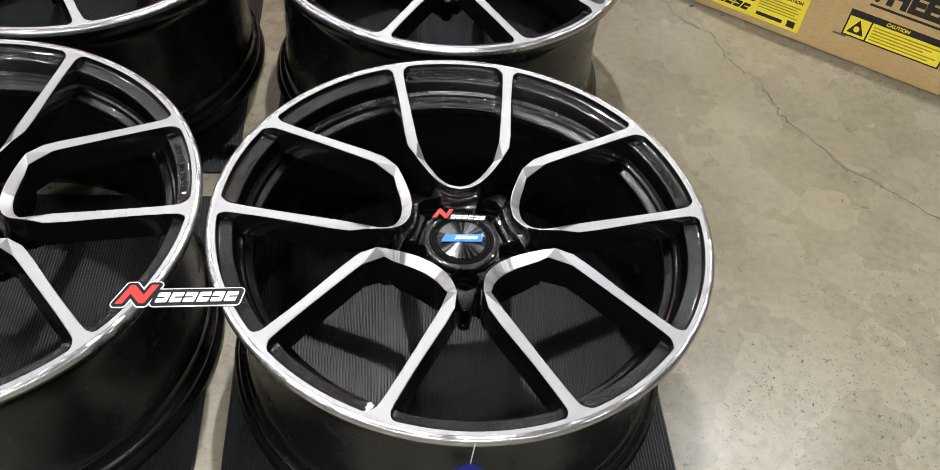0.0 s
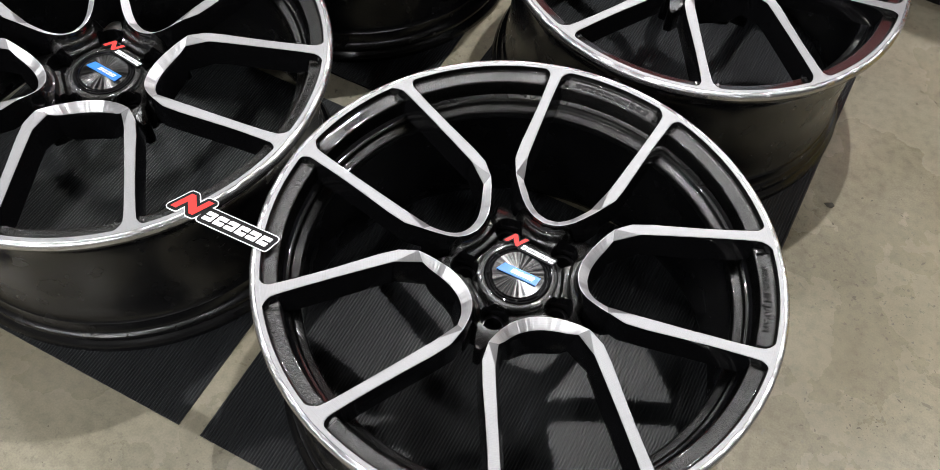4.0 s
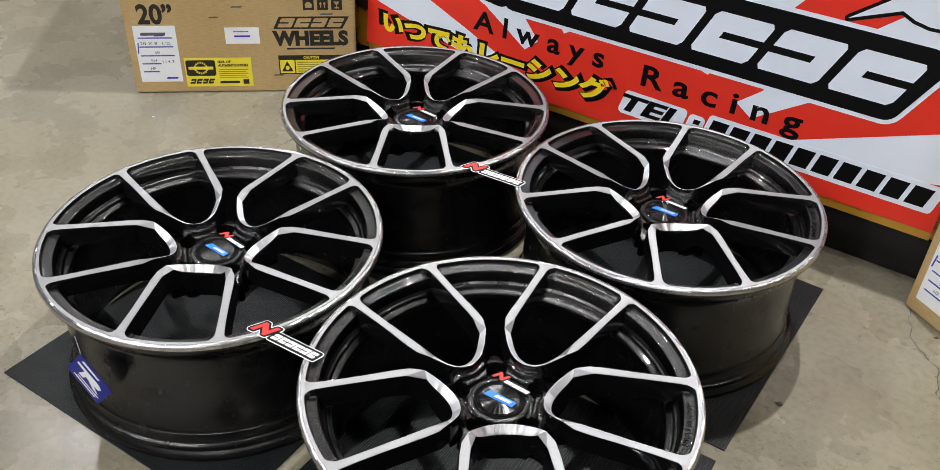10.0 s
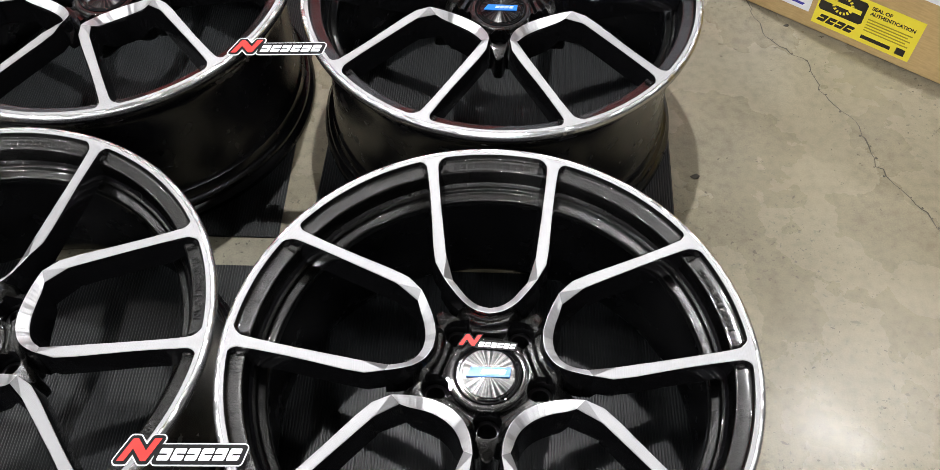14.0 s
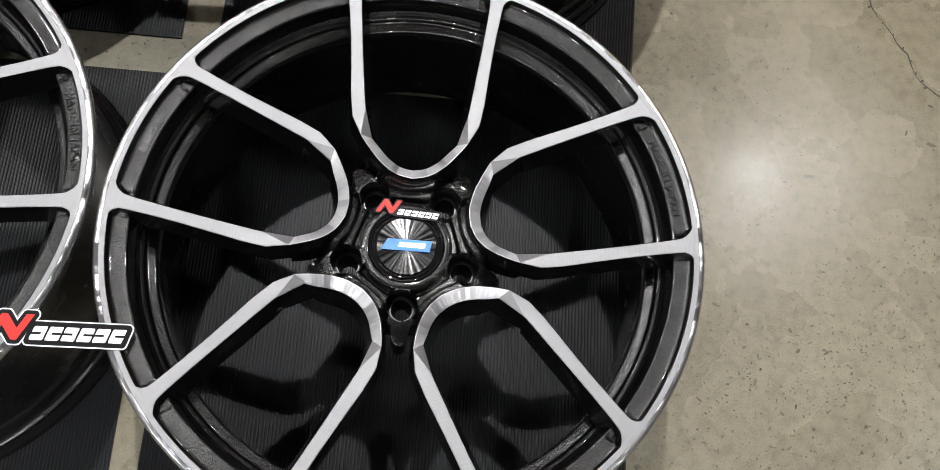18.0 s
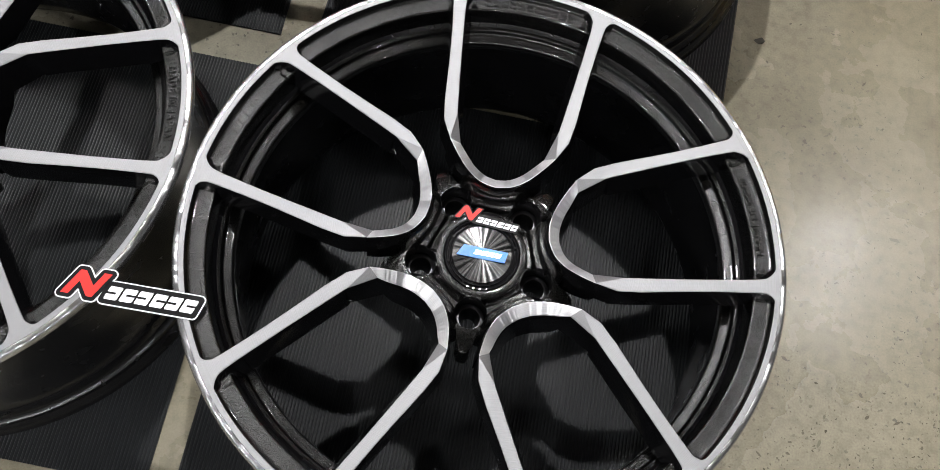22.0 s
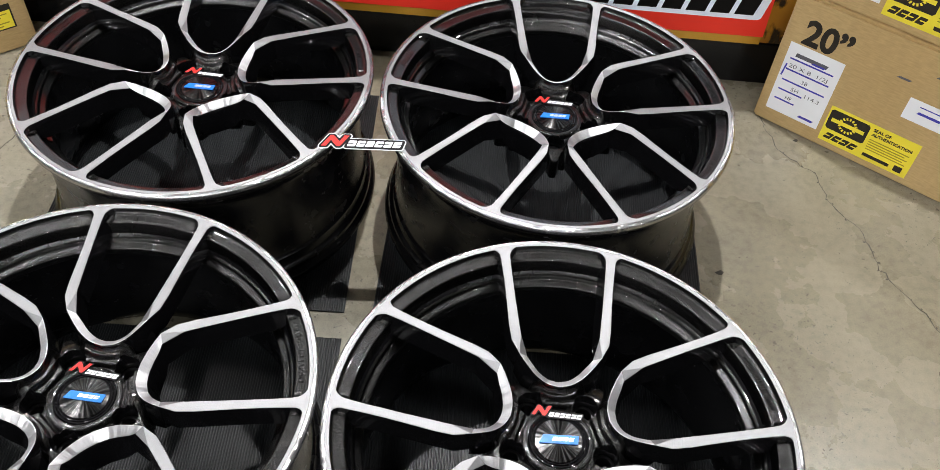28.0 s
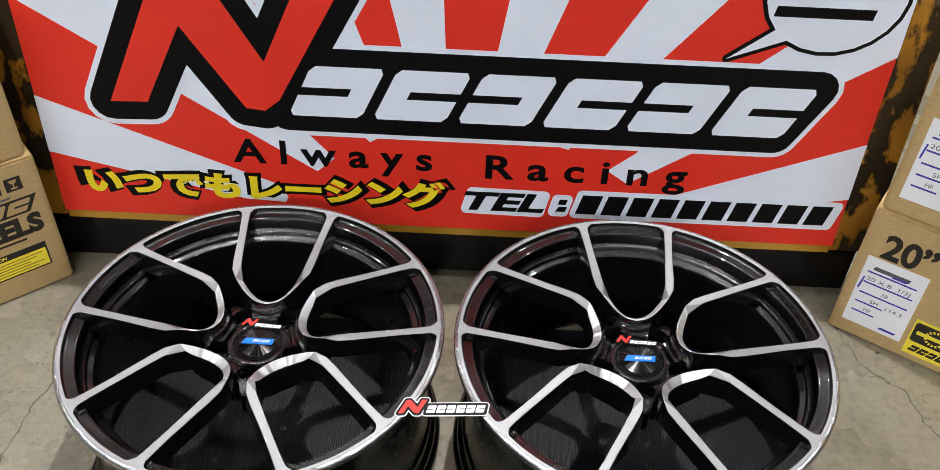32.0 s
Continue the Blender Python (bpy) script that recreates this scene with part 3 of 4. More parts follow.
def make_wheel():
    ob = empty("alloy_wheel")
    o = -BASE
    barrel = lathe([(0.2625, 0.2445 + o), (0.2700, 0.2425 + o), (0.2722, 0.2400 + o), (0.2716, 0.2350 + o), (0.2670, 0.2325 + o), (0.2620, 0.2290 + o), (0.2600, 0.2200 + o), (0.2570, 0.2130 + o),
                    (0.2515, 0.2060 + o), (0.2490, 0.1960 + o), (0.2475, 0.1750 + o), (0.2470, 0.1300 + o), (0.2480, 0.0800 + o), (0.2500, 0.0560 + o), (0.2520, 0.0500 + o), (0.2540, 0.0480 + o),
                    (0.2545, 0.0330 + o), (0.2570, 0.0290 + o), (0.2610, 0.0270 + o), (0.2625, 0.0230 + o), (0.2615, 0.0190 + o), (0.2640, 0.0160 + o), (0.2680, 0.0120 + o), (0.2690, 0.0070 + o), (0.2680, 0.0030 + o),
                    (0.2640, 0.0030 + o), (0.2560, 0.0120 + o), (0.2480, 0.0300 + o), (0.2420, 0.0500 + o), (0.2400, 0.1200 + o), (0.2390, 0.1900 + o), (0.2340, 0.2020 + o), (0.2420, 0.2180 + o), (0.2620, 0.2330 + o)], 160, True)
    part("barrel", barrel, M_BARREL, ob, "satin black rim barrel with stepped lower flange")
    lip_face = lathe([(0.2616, 0.2440 + o), (0.2620, 0.2470 + o), (0.2625, 0.2474 + o), (0.2668, 0.2474 + o), (0.2670, 0.2462 + o)], 240)
    part("lip_face", lip_face, M_FACE, ob, "diamond-cut flat of the rim lip")
    lip = lathe([(0.2669, 0.2462 + o), (0.2672, 0.2471 + o), (0.2694, 0.2473 + o), (0.2712, 0.2464 + o), (0.2724, 0.2448 + o), (0.2728, 0.2425 + o), (0.2728, 0.2395 + o), (0.2720, 0.2385 + o)], 240)
    part("lip", lip, M_LIP, ob, "turned bare aluminium rim lip")
    ledge = lathe([(0.2619, 0.2470 + o), (0.2612, 0.2408 + o), (0.2602, 0.2394 + o), (0.2586, 0.2389 + o), (0.2578, 0.2386 + o), (0.2474, 0.2378 + o), (0.2460, 0.2374 + o), (0.2452, 0.2360 + o), (0.2430, 0.2180 + o),
                   (0.2422, 0.2160 + o), (0.2410, 0.2150 + o), (0.2378, 0.2140 + o), (0.2370, 0.2130 + o), (0.2366, 0.2098 + o), (0.2358, 0.2086 + o), (0.2346, 0.2080 + o), (0.2292, 0.2062 + o), (0.2278, 0.2054 + o), (0.2270, 0.2036 + o), (0.2264, 0.1970 + o),
                   (0.2290, 0.1930 + o), (0.2375, 0.1870 + o)], 240)
    part("ledge", ledge, M_FLAKE, ob, "black metallic flake stepped inner ledge", None, 66)
    hub = part("hub", hub_mesh(), M_FLAKE, ob, "black metallic flake five-lobed hub")
    seat = mesh_of("lug_seat", lathe([(0.0142, 0.0), (0.0118, 0.0012), (0.0100, 0.0010), (0.0088, -0.006), (0.0074, -0.012), (0.0074, -0.030), (0.0139, -0.031)], 32), M_HOLE)
    for k in range(5):
        a = radians(90 + 36 + 72 * k)
        part("lug_seat", seat, M_HOLE, hub, "bare metal lug seat" if k == 0 else "", pose(0.0572 * math.cos(a), 0.0572 * math.sin(a), 0.182))
    ring = lathe([(0.0416, 0.1930), (0.0428, 0.1985), (0.0427, 0.2026), (0.0423, 0.2036), (0.0416, 0.2042), (0.0368, 0.2046), (0.0359, 0.2043), (0.0354, 0.2034), (0.0347, 0.2005)], 80)
    part("hub_ring", ring, M_FLAKE, hub, "black flake ring round the centre cap", None, 40)
    face, body = mesh_of("machined_face", spoke_face(), M_FACE, 20), mesh_of("u_spoke", spoke_body(), M_WALL_SHADE, 40)
    face.materials.append(M_BEVEL)
    for k in range(5):
        sp = part("u_spoke", body, M_WALL_SHADE, ob, "black U-shaped spoke pair with shade painted on its walls", pose(0, 0, 0, 0, 0, 90 - 72 * k))
        part("machined_face", face, M_FACE, sp, "bright diamond-cut aluminium spoke face")
    # pocket end stops against the spokes and raised marks
    stop = mesh_of("ledge_stop", box(0.006, 0.010, 0.004, 0.0012, z0=0.2370 + o), M_FLAKE)
    for k in range(5):
        for d in (18.0, -18.0, 12.6, -12.6):
            a = radians(90 - 72 * k + d)
            part("ledge_stop", stop, M_FLAKE, ob, "", Matrix.Translation((0.2515 * math.cos(a), 0.2515 * math.sin(a), 0)) @ pose(0, 0, 0, 0, 0, 90 - 72 * k + d + 90))
    part("raised_lettering", arc_text("MADE IN JAPAN", 0.2525, 18, 0.0072, 0.2388 + o), M_FLAKE, ob, "raised lettering in black paint")
    arc_bars("raised_bar", ob, 4, 0.2525, 162, 0.007, 0.008, 0.002, 0.2382 + o, 0.3)
    arc_bars("raised_bar", ob, 11, 0.2525, 90, 0.0065, 0.0062, 0.0022, 0.2382 + o)
    # centre cap
    cap = part("centre_cap", lathe([(0.0348, 0.1980), (0.0345, 0.2046), (0.0333, 0.2054), (0.0327, 0.2046), (0.0323, 0.2022), (0.0314, 0.2022), (0.0309, 0.2044), (0.0301, 0.2048), (0.0294, 0.2040), (0.0290, 0.2026), (0.0278, 0.2026)], 80), M_GLOSS, ob, "gloss black centre cap with stepped rim")
    part("cap_disc", lathe([(0.0284, 0.2030), (0.0277, 0.2044), (0.0218, 0.2052), (0.0110, 0.2062), (0.00005, 0.2065)], 96), M_SPUN, cap, "spun dark chrome disc")
    emblem = part("emblem", plate([(-0.0232, -0.0053), (0.0222, -0.0053), (0.0236, 0.0053), (-0.0180, 0.0053)], 0.0012, 0.2062), M_BLUE, cap, "blue enamel emblem bar")
    word_blocks("emblem_mark", 4, -0.0080, 0.0175, -0.0022, 0.0024, 0.0018, 0.0003, 0.2075, M_SILVER, emblem)
    for k in range(8):
        a = 22.5 + 45 * k
        part("cap_tooth", box(0.004, 0.0022, 0.0016, 0.0004, z0=0.2034), M_GLOSS, cap, "", pose(0.0319 * math.cos(radians(a)), 0.0319 * math.sin(radians(a)), 0, 0, 0, a))
    return tagged(ob, "black alloy car wheel with diamond-cut spokes, face up on mat", "wheel", "four display wheels")


WHEEL = make_wheel()
WHEEL.matrix_basis = pose(0, 0, BASE)
for x, y, turn in ((-0.5545, 0.0168, -4.6), (-0.5520, 0.5737, -2.3), (0.0071, 0.5622, -0.85)):
    copy_thing(WHEEL, pose(x, y, BASE, 0, 0, turn))


# ---- ribbed mats ----
def make_mat(w, d):
    bm = bmesh.new()
    pitch = 0.0038
    n = int(w / pitch)
    rows = []
    for k in range(n + 1):
        x = -w / 2 + k * w / n
        for dx, z in ((0.0, 0.0021), (0.25, 0.0030), (0.6, 0.0030), (0.85, 0.0021)):
            if k < n or dx == 0.0:
                rows.append((x + dx * w / n, z))
    top = [[bm.verts.new((x, s * d / 2, z)) for x, z in rows] for s in (-1, 1)]
    for k in range(len(rows) - 1):
        bm.faces.new((top[0][k], top[0][k + 1], top[1][k + 1], top[1][k]))
    low = [bm.verts.new((x, y, 0)) for x, y in ((-w / 2, -d / 2), (w / 2, -d / 2), (w / 2, d / 2), (-w / 2, d / 2))]
    bm.faces.new(low[::-1])
    bm.faces.new([low[0], low[1]] + top[0][::-1])
    bm.faces.new([low[2], low[3]] + top[1])
    bm.faces.new([low[1], low[2], top[1][-1], top[0][-1]])
    bm.faces.new([low[3], low[0], top[0][0], top[1][0]])
    return bm


for x, y, w, d, turn in ((-0.004, 0.001, 0.528, 0.511, 0), (-0.5555, 0.0015, 0.515, 0.513, 0), (-0.558, 0.564, 0.515, 0.513, 0), (0.013, 0.5505, 0.522, 0.511, -2.2)):
    tagged(part("rubber_mat", make_mat(w, d), M_RUBBER, m=pose(x, y, 0, 0, 0, turn), angle=20), "black ribbed rubber mat flat on the concrete floor", "mat", "mats under the wheels")


# ---- printed sign ----
SIGN_W, SIGN_H = 1.465, 0.60
SIGN_M = pose(-1.012, 1.0, 0.086, 90 - 4.8, 0, -1.37) @ pose(0.0276, 0.034, 0.0435) @ Matrix.Scale(0.963, 4)


def clip_poly(pts, x0, y0, x1, y1):
    for axis, lim, keep in ((0, x0, 1), (0, x1, -1), (1, y0, 1), (1, y1, -1)):
        out = []
        for i in range(len(pts)):
            a, b = pts[i - 1], pts[i]
            ina, inb = (a[axis] - lim) * keep >= 0, (b[axis] - lim) * keep >= 0
            if ina != inb:
                t = (lim - a[axis]) / (b[axis] - a[axis])
                out.append((a[0] + (b[0] - a[0]) * t, a[1] + (b[1] - a[1]) * t))
            if inb:
                out.append(b)
        pts = out
        if not pts:
            return []
    return pts


def letters(name, bm, mat, parent):
    """Each separate piece of a line of writing becomes a part of its own."""
    left = set(bm.faces)
    while left:
        todo, piece = [left.pop()], []
        while todo:
            f = todo.pop()
            piece.append(f)
            for ed in f.edges:
                for q in ed.link_faces:
                    if q in left:
                        left.remove(q)
                        todo.append(q)
        b = bmesh.new()
        made = {}
        for f in piece:
            b.faces.new([made.setdefault(v, None) or made.update({v: b.verts.new(v.co)}) or made[v] for v in f.verts])
        part(name, b, mat, parent)
    bm.free()


def make_sign():
    ob = empty("printed_sign", SIGN_M)
    e = 0.0006
    part("panel", box(SIGN_W, SIGN_H, 0.012, 0.001, z0=-0.0122), M_RED, ob, "red printed vinyl panel", pose(SIGN_W / 2, SIGN_H / 2, 0))
    # white sun rays fan out from a point under the lower edge, each with its own ragged inner end
    cx, cy = 0.740, -0.046
    fan = (((0.40, 166.6), (0.327, 164.2), (0.325, 162.1), (0.35, 158.6), (3, 158.6), (3, 166.6)),
           ((0.298, 147.4), (0.289, 138.9), (0.356, 137.8), (3, 138.2), (3, 147.4)),
           ((0.289, 124.3), (0.274, 124.0), (0.277, 111.6), (3, 110.0), (3, 125.5)),
           ((0.266, 102.8), (0.275, 95.8), (0.30, 93.0), (3, 93.0), (3, 103.1)),
           ((0.28, 81.0), (0.28, 71.0), (3, 71.0), (3, 81.0)),
           ((0.298, 52.8), (0.307, 48.8), (0.40, 50.4), (3, 50.8), (3, 60.0), (0.36, 59.2)),
           ((0.336, 34.6), (0.356, 27.6), (0.484, 29.2), (0.87, 31.1), (3, 31.6), (3, 40.2), (0.50, 39.2), (0.395, 35.4)),
           ((0.35, 15.0), (0.38, 13.4), (0.76, 11.9), (3, 11.0), (3, 20.9), (0.79, 20.4), (0.43, 19.6)))
    for polar in fan:
        pts = [(cx + r * math.cos(radians(q)), cy + r * math.sin(radians(q))) for r, q in polar]
        part("white_ray", plate(clip_poly(pts, 0, 0, SIGN_W, SIGN_H), e, 0), M_WHITE, ob)
    mark = [(0.135, 0.241), (0.200, 0.243), (0.275, 0.388), (0.372, 0.240), (0.405, 0.236), (0.432, 0.258), (0.582, 0.528), (0.505, 0.528), (0.411, 0.329), (0.296, 0.528), (0.272, 0.528)]
    part("mark_border", plate(offset(mark, 0.046), e, e), M_WHITE, ob)
    part("mark_outline", plate(offset(mark, 0.036), e, 2 * e), M_BLACK, ob)
    band = [(0.444, 0.232), (1.300, 0.232), (1.352, 0.326), (0.492, 0.326)]
    part("name_border", plate(offset(band, 0.042), e, 1.5 * e), M_WHITE, ob)
    part("name_outline", plate(offset(band, 0.033), e, 2.5 * e), M_BLACK, ob)
    part("zigzag_mark", plate(mark, e, 3.8 * e), M_RED, ob)
    word_blocks("name_block", 6, 0.446, 1.330, 0.230, 0.326, 0.045, e, 3.8 * e, M_WHITE, ob)
    letters("motto_letter", join(fit_text("Always", 0.340, 0.697, 0.128, 0.047, 2 * e, 0.0002, 0.002, 1.6), fit_text("Racing", 0.798, 1.160, 0.118, 0.047, 2 * e, 0.0002, 0.002, 1.6)), M_BLACK, ob)
    jp = "いつでもレーシング"
    part("motto_outline", fit_text(jp, 0.050, 0.728, 0.050, 0.052, 2 * e, 0.0, 0.011), M_BLACK, ob)
    letters("yellow_letter", fit_text(jp, 0.060, 0.718, 0.052, 0.048, 3 * e, 0.0003, 0.0040), M_YELLOW, ob)
    for words in ([(0.764, 0.048), (0.900, 0.046), (0.908, 0.084), (0.774, 0.086)], [(0.927, 0.050), (0.945, 0.050), (0.951, 0.078), (0.933, 0.078)], [(0.968, 0.048), (1.440, 0.048), (1.450, 0.090), (0.978, 0.090)]):
        part("number_border", plate(offset(words, 0.010), e, 1.2 * e), M_WHITE, ob)
    part("number_label", fit_text("TEL", 0.764, 0.905, 0.048, 0.037, 2.4 * e, 0.0002, 0.004, 1.0, 0.25), M_BLACK, ob)
    for y in (0.051, 0.067):
        part("number_dot", plate([(0.930 + 0.010 * (y - 0.051) / 0.016 * 0.4, y), (0.945 + 0.004, y), (0.948 + 0.004, y + 0.011), (0.933 + 0.004, y + 0.011)], e, 2.2 * e), M_BLACK, ob)
    for k in range(10):
        x = 0.968 + k * 0.0474
        part("number_bar", rect(x, 0.048, x + 0.0375, 0.090, 0.011, e, 2.2 * e), M_BLACK, ob)
    bub = [(1.340 + 0.112 * math.cos(radians(a)), 0.492 + 0.098 * math.sin(radians(a))) for a in range(-125, 221, 15)] + [(1.185, 0.375)]
    part("bubble_outline", plate(offset(bub, 0.007), e, 1.2 * e), M_BLACK, ob)
    part("speech_bubble", plate(bub, e, 2.4 * e), M_WHITE, ob, "white speech bubble with a black outline")
    part("bubble_bar", rect(1.245, 0.452, 1.405, 0.470, 0.003, 0.0002, 3.5 * e), M_BLACK, ob)
    part("bubble_bar", rect(1.255, 0.500, 1.415, 0.520, 0.003, 0.0002, 3.5 * e), M_BLACK, ob)
    part("bottom_trim", box(SIGN_W, 0.022, 0.004, 0.0008, z0=-0.014), M_GOLD, ob, "gold trim strip", pose(SIGN_W / 2, -0.0116, 0))
    part("backing", box(SIGN_W + 0.15, SIGN_H + 0.02, 0.030, 0.002, z0=-0.046), M_TIGER, ob, "amber and black patterned backing board", pose(SIGN_W / 2, SIGN_H / 2 - 0.012, 0))
    part("plinth", box(SIGN_W + 0.06, 0.09, 0.098, 0.003), M_BASE, ob, "black plinth", SIGN_M.inverted() @ pose(-0.277, 1.004, 0, 0, 0, -1.37))
    return tagged(ob, "red and white sunburst printed sign board on a black plinth", "sign")


make_sign()


# ---- wheel cartons ----
CW, CD, CH = 0.568, 0.568, 0.281


def make_carton():
    """A carton whose printed face lies in the plane y = 0, from x = 0 on."""
    ob = empty("wheel_carton")
    part("body", box(CW, CD, CH - 0.002, 0.004, z0=0.001, seg=2), M_CARD, ob, m=pose(CW / 2, CD / 2, 0))
    flap = box(CW - 0.004, CD / 2 - 0.003, 0.003, 0.001, z0=CH - 0.0025)
    part("flap", flap, M_CARD, ob, "", pose(CW / 2, CD / 4, 0))
    part("flap", box(CW - 0.004, CD / 2 - 0.003, 0.003, 0.001, z0=CH - 0.0025), M_CARD, ob, "", pose(CW / 2, CD * 0.75, 0))
    face = pose(0, -0.0002, 0, 90, 0, 0)

    def printed(name, bm, mat, parent, label=""):
        return part(name, bm, mat, parent, label, face if parent is ob else None)
    printed("size_print", fit_text("20”", 0.036, 0.118, 0.192, 0.048, 0, 0.0001, 0.0024), M_BOXINK, ob, "black printed size")
    lab = printed("label", plate([(0.018, 0.033), (0.121, 0.033), (0.121, 0.186), (0.018, 0.186)], 0.0003), M_PAPER, ob, "white paper size label")
    for k, (y, x1) in enumerate(((0.152, 0.110), (0.128, 0.110), (0.104, 0.110), (0.082, 0.074), (0.060, 0.066))):
        printed("line", rect(0.027, y, x1, y + 0.0032, 0, 0.0002, 0.0003), M_PENBLUE, lab)
    for words, x0, x1, y in (("20 X 8  1/2J", 0.030, 0.104, 0.135), ("38", 0.062, 0.074, 0.111), ("5H", 0.050, 0.064, 0.088), ("114.3", 0.078, 0.106, 0.085), ("HF", 0.046, 0.058, 0.066)):
        printed("typed_line", fit_text(words, x0, x1, y, 0.0082, 0.0003, 0.0002), M_GREYINK, lab)
    printed("scribble", rect(0.034, 0.160, 0.094, 0.168, 0.002, 0.0002, 0.0003), M_GREYINK, lab)
    for x0, y0, x1, y1, z in ((0.066, 0.158, 0.090, 0.162, 0.0006), (0.080, 0.041, 0.108, 0.046, 0.0004), (0.021, 0.112, 0.024, 0.140, 0.0004)):
        printed("pen_mark", rect(x0, y0, x1, y1, 0.003, 0.0002, z), M_PENBLUE, lab)
    for x, y, w in ((0.262, 0.232, 0.026), (0.352, 0.046, 0.024), (0.480, 0.212, 0.030), (0.205, 0.205, 0.022)):
        printed("stamp_mark", rect(x, y, x + w, y + 0.004, 0.004, 0.0001, 0), M_GREYINK, ob)
    seal = printed("seal_sticker", plate([(0.130, 0.018), (0.298, 0.018), (0.298, 0.098), (0.130, 0.098)], 0.0003), M_SEAL, ob, "yellow seal sticker")
    bx = [(0.137, 0.048), (0.203, 0.048), (0.207, 0.052), (0.207, 0.088), (0.203, 0.092), (0.137, 0.092), (0.133, 0.088), (0.133, 0.052)]
    printed("seal_box", plate(bx, 0.0002, 0.0003), M_BOXINK, seal)
    cog = bmesh.new()
    for k in range(16):
        a = radians(22.5 * k)
        cog = join(cog, rect(-0.0016, 0.0125, 0.0016, 0.0175, 0, 0.0002, 0))
        cog.verts.ensure_lookup_table()
        bmesh.ops.rotate(cog, verts=cog.verts[-8:], cent=(0, 0, 0), matrix=Matrix.Rotation(a, 3, "Z"))
    bmesh.ops.translate(cog, verts=cog.verts, vec=(0.170, 0.070, 0.0005))
    cog = join(cog, rect(0.139, 0.066, 0.201, 0.074, 0, 0.0002, 0.0006))
    printed("seal_mark", cog, M_SEAL, seal)
    printed("seal_words", join(fit_text("SEAL OF", 0.214, 0.246, 0.084, 0.0062, 0.0003, 0.0002, 0.0004), fit_text("AUTHENTICATION", 0.214, 0.288, 0.074, 0.0062, 0.0003, 0.0002, 0.0004)), M_BOXINK, seal)
    small = bmesh.new()
    for k in range(5):
        small = join(small, rect(0.214, 0.064 - k * 0.0055, 0.288 - 0.006 * (k % 2), 0.0662 - k * 0.0055, 0, 0.0002, 0.0003))
    printed("seal_small_print", small, M_SEALINK, seal)
    printed("seal_bar", join(rect(0.214, 0.026, 0.264, 0.033, 0, 0.0002, 0.0003), rect(0.273, 0.024, 0.288, 0.037, 0, 0.0002, 0.0003)), M_BOXINK, seal)
    word_blocks("seal_name_bar", 4, 0.137, 0.198, 0.026, 0.040, 0.006, 0.0002, 0.0003, M_BOXINK, seal)
    tag = printed("small_label", plate([(0.241, 0.136), (0.326, 0.136), (0.326, 0.180), (0.241, 0.180)], 0.0003), M_PAPER, ob, "small white paper label")
    printed("small_label_bar", join(rect(0.262, 0.154, 0.302, 0.159, 0.002, 0.0002, 0.0003), rect(0.262, 0.168, 0.300, 0.170, 0, 0.0002, 0.0003)), M_PENBLUE, tag)
    band = [(0.362, 0.175), (0.535, 0.175), (0.553, 0.208), (0.378, 0.208)]
    printed("name_print", plate(band, 0.0002), M_BOXINK, ob, "black printed name outline")
    word_blocks("name_block", 4, 0.372, 0.536, 0.1795, 0.2035, 0.012, 0.0002, 0.0002, M_CARD, ob, "", face)
    printed("word_print", fit_text("WHEELS", 0.362, 0.546, 0.132, 0.036, 0, 0.0001, 0.003), M_BOXINK, ob)
    printed("address_bar", rect(0.392, 0.119, 0.514, 0.1235, 0, 0.0002), M_BOXINK, ob)
    cau = printed("caution_sticker", plate([(0.368, 0.050), (0.540, 0.050), (0.540, 0.103), (0.368, 0.103)], 0.0003), M_BOXINK, ob, "black and yellow caution sticker")
    printed("caution_field", join(rect(0.371, 0.053, 0.408, 0.090, 0, 0.0002, 0.0003), rect(0.411, 0.053, 0.537, 0.090, 0, 0.0002, 0.0003)), M_SEAL, cau)
    printed("caution_word", fit_text("CAUTION", 0.432, 0.472, 0.0935, 0.0065, 0.0003, 0.0002, 0.0003, 1.0, 0.2), M_SEAL, cau)
    printed("caution_sign", plate([(0.3745, 0.058), (0.4045, 0.058), (0.3895, 0.087)], 0.0002, 0.0005), M_BOXINK, cau)
    printed("caution_wheel", plate([(0.3895 + 0.005 * math.cos(radians(a)), 0.068 + 0.006 * math.sin(radians(a))) for a in range(0, 360, 30)], 0.0002, 0.0007), M_SEAL, cau)
    lines = bmesh.new()
    for k in range(5):
        lines = join(lines, rect(0.415, 0.082 - k * 0.0062, 0.530 - 0.012 * (k % 3), 0.0845 - k * 0.0062, 0, 0.0002, 0.0005))
    printed("caution_small_print", lines, M_SEALINK, cau)
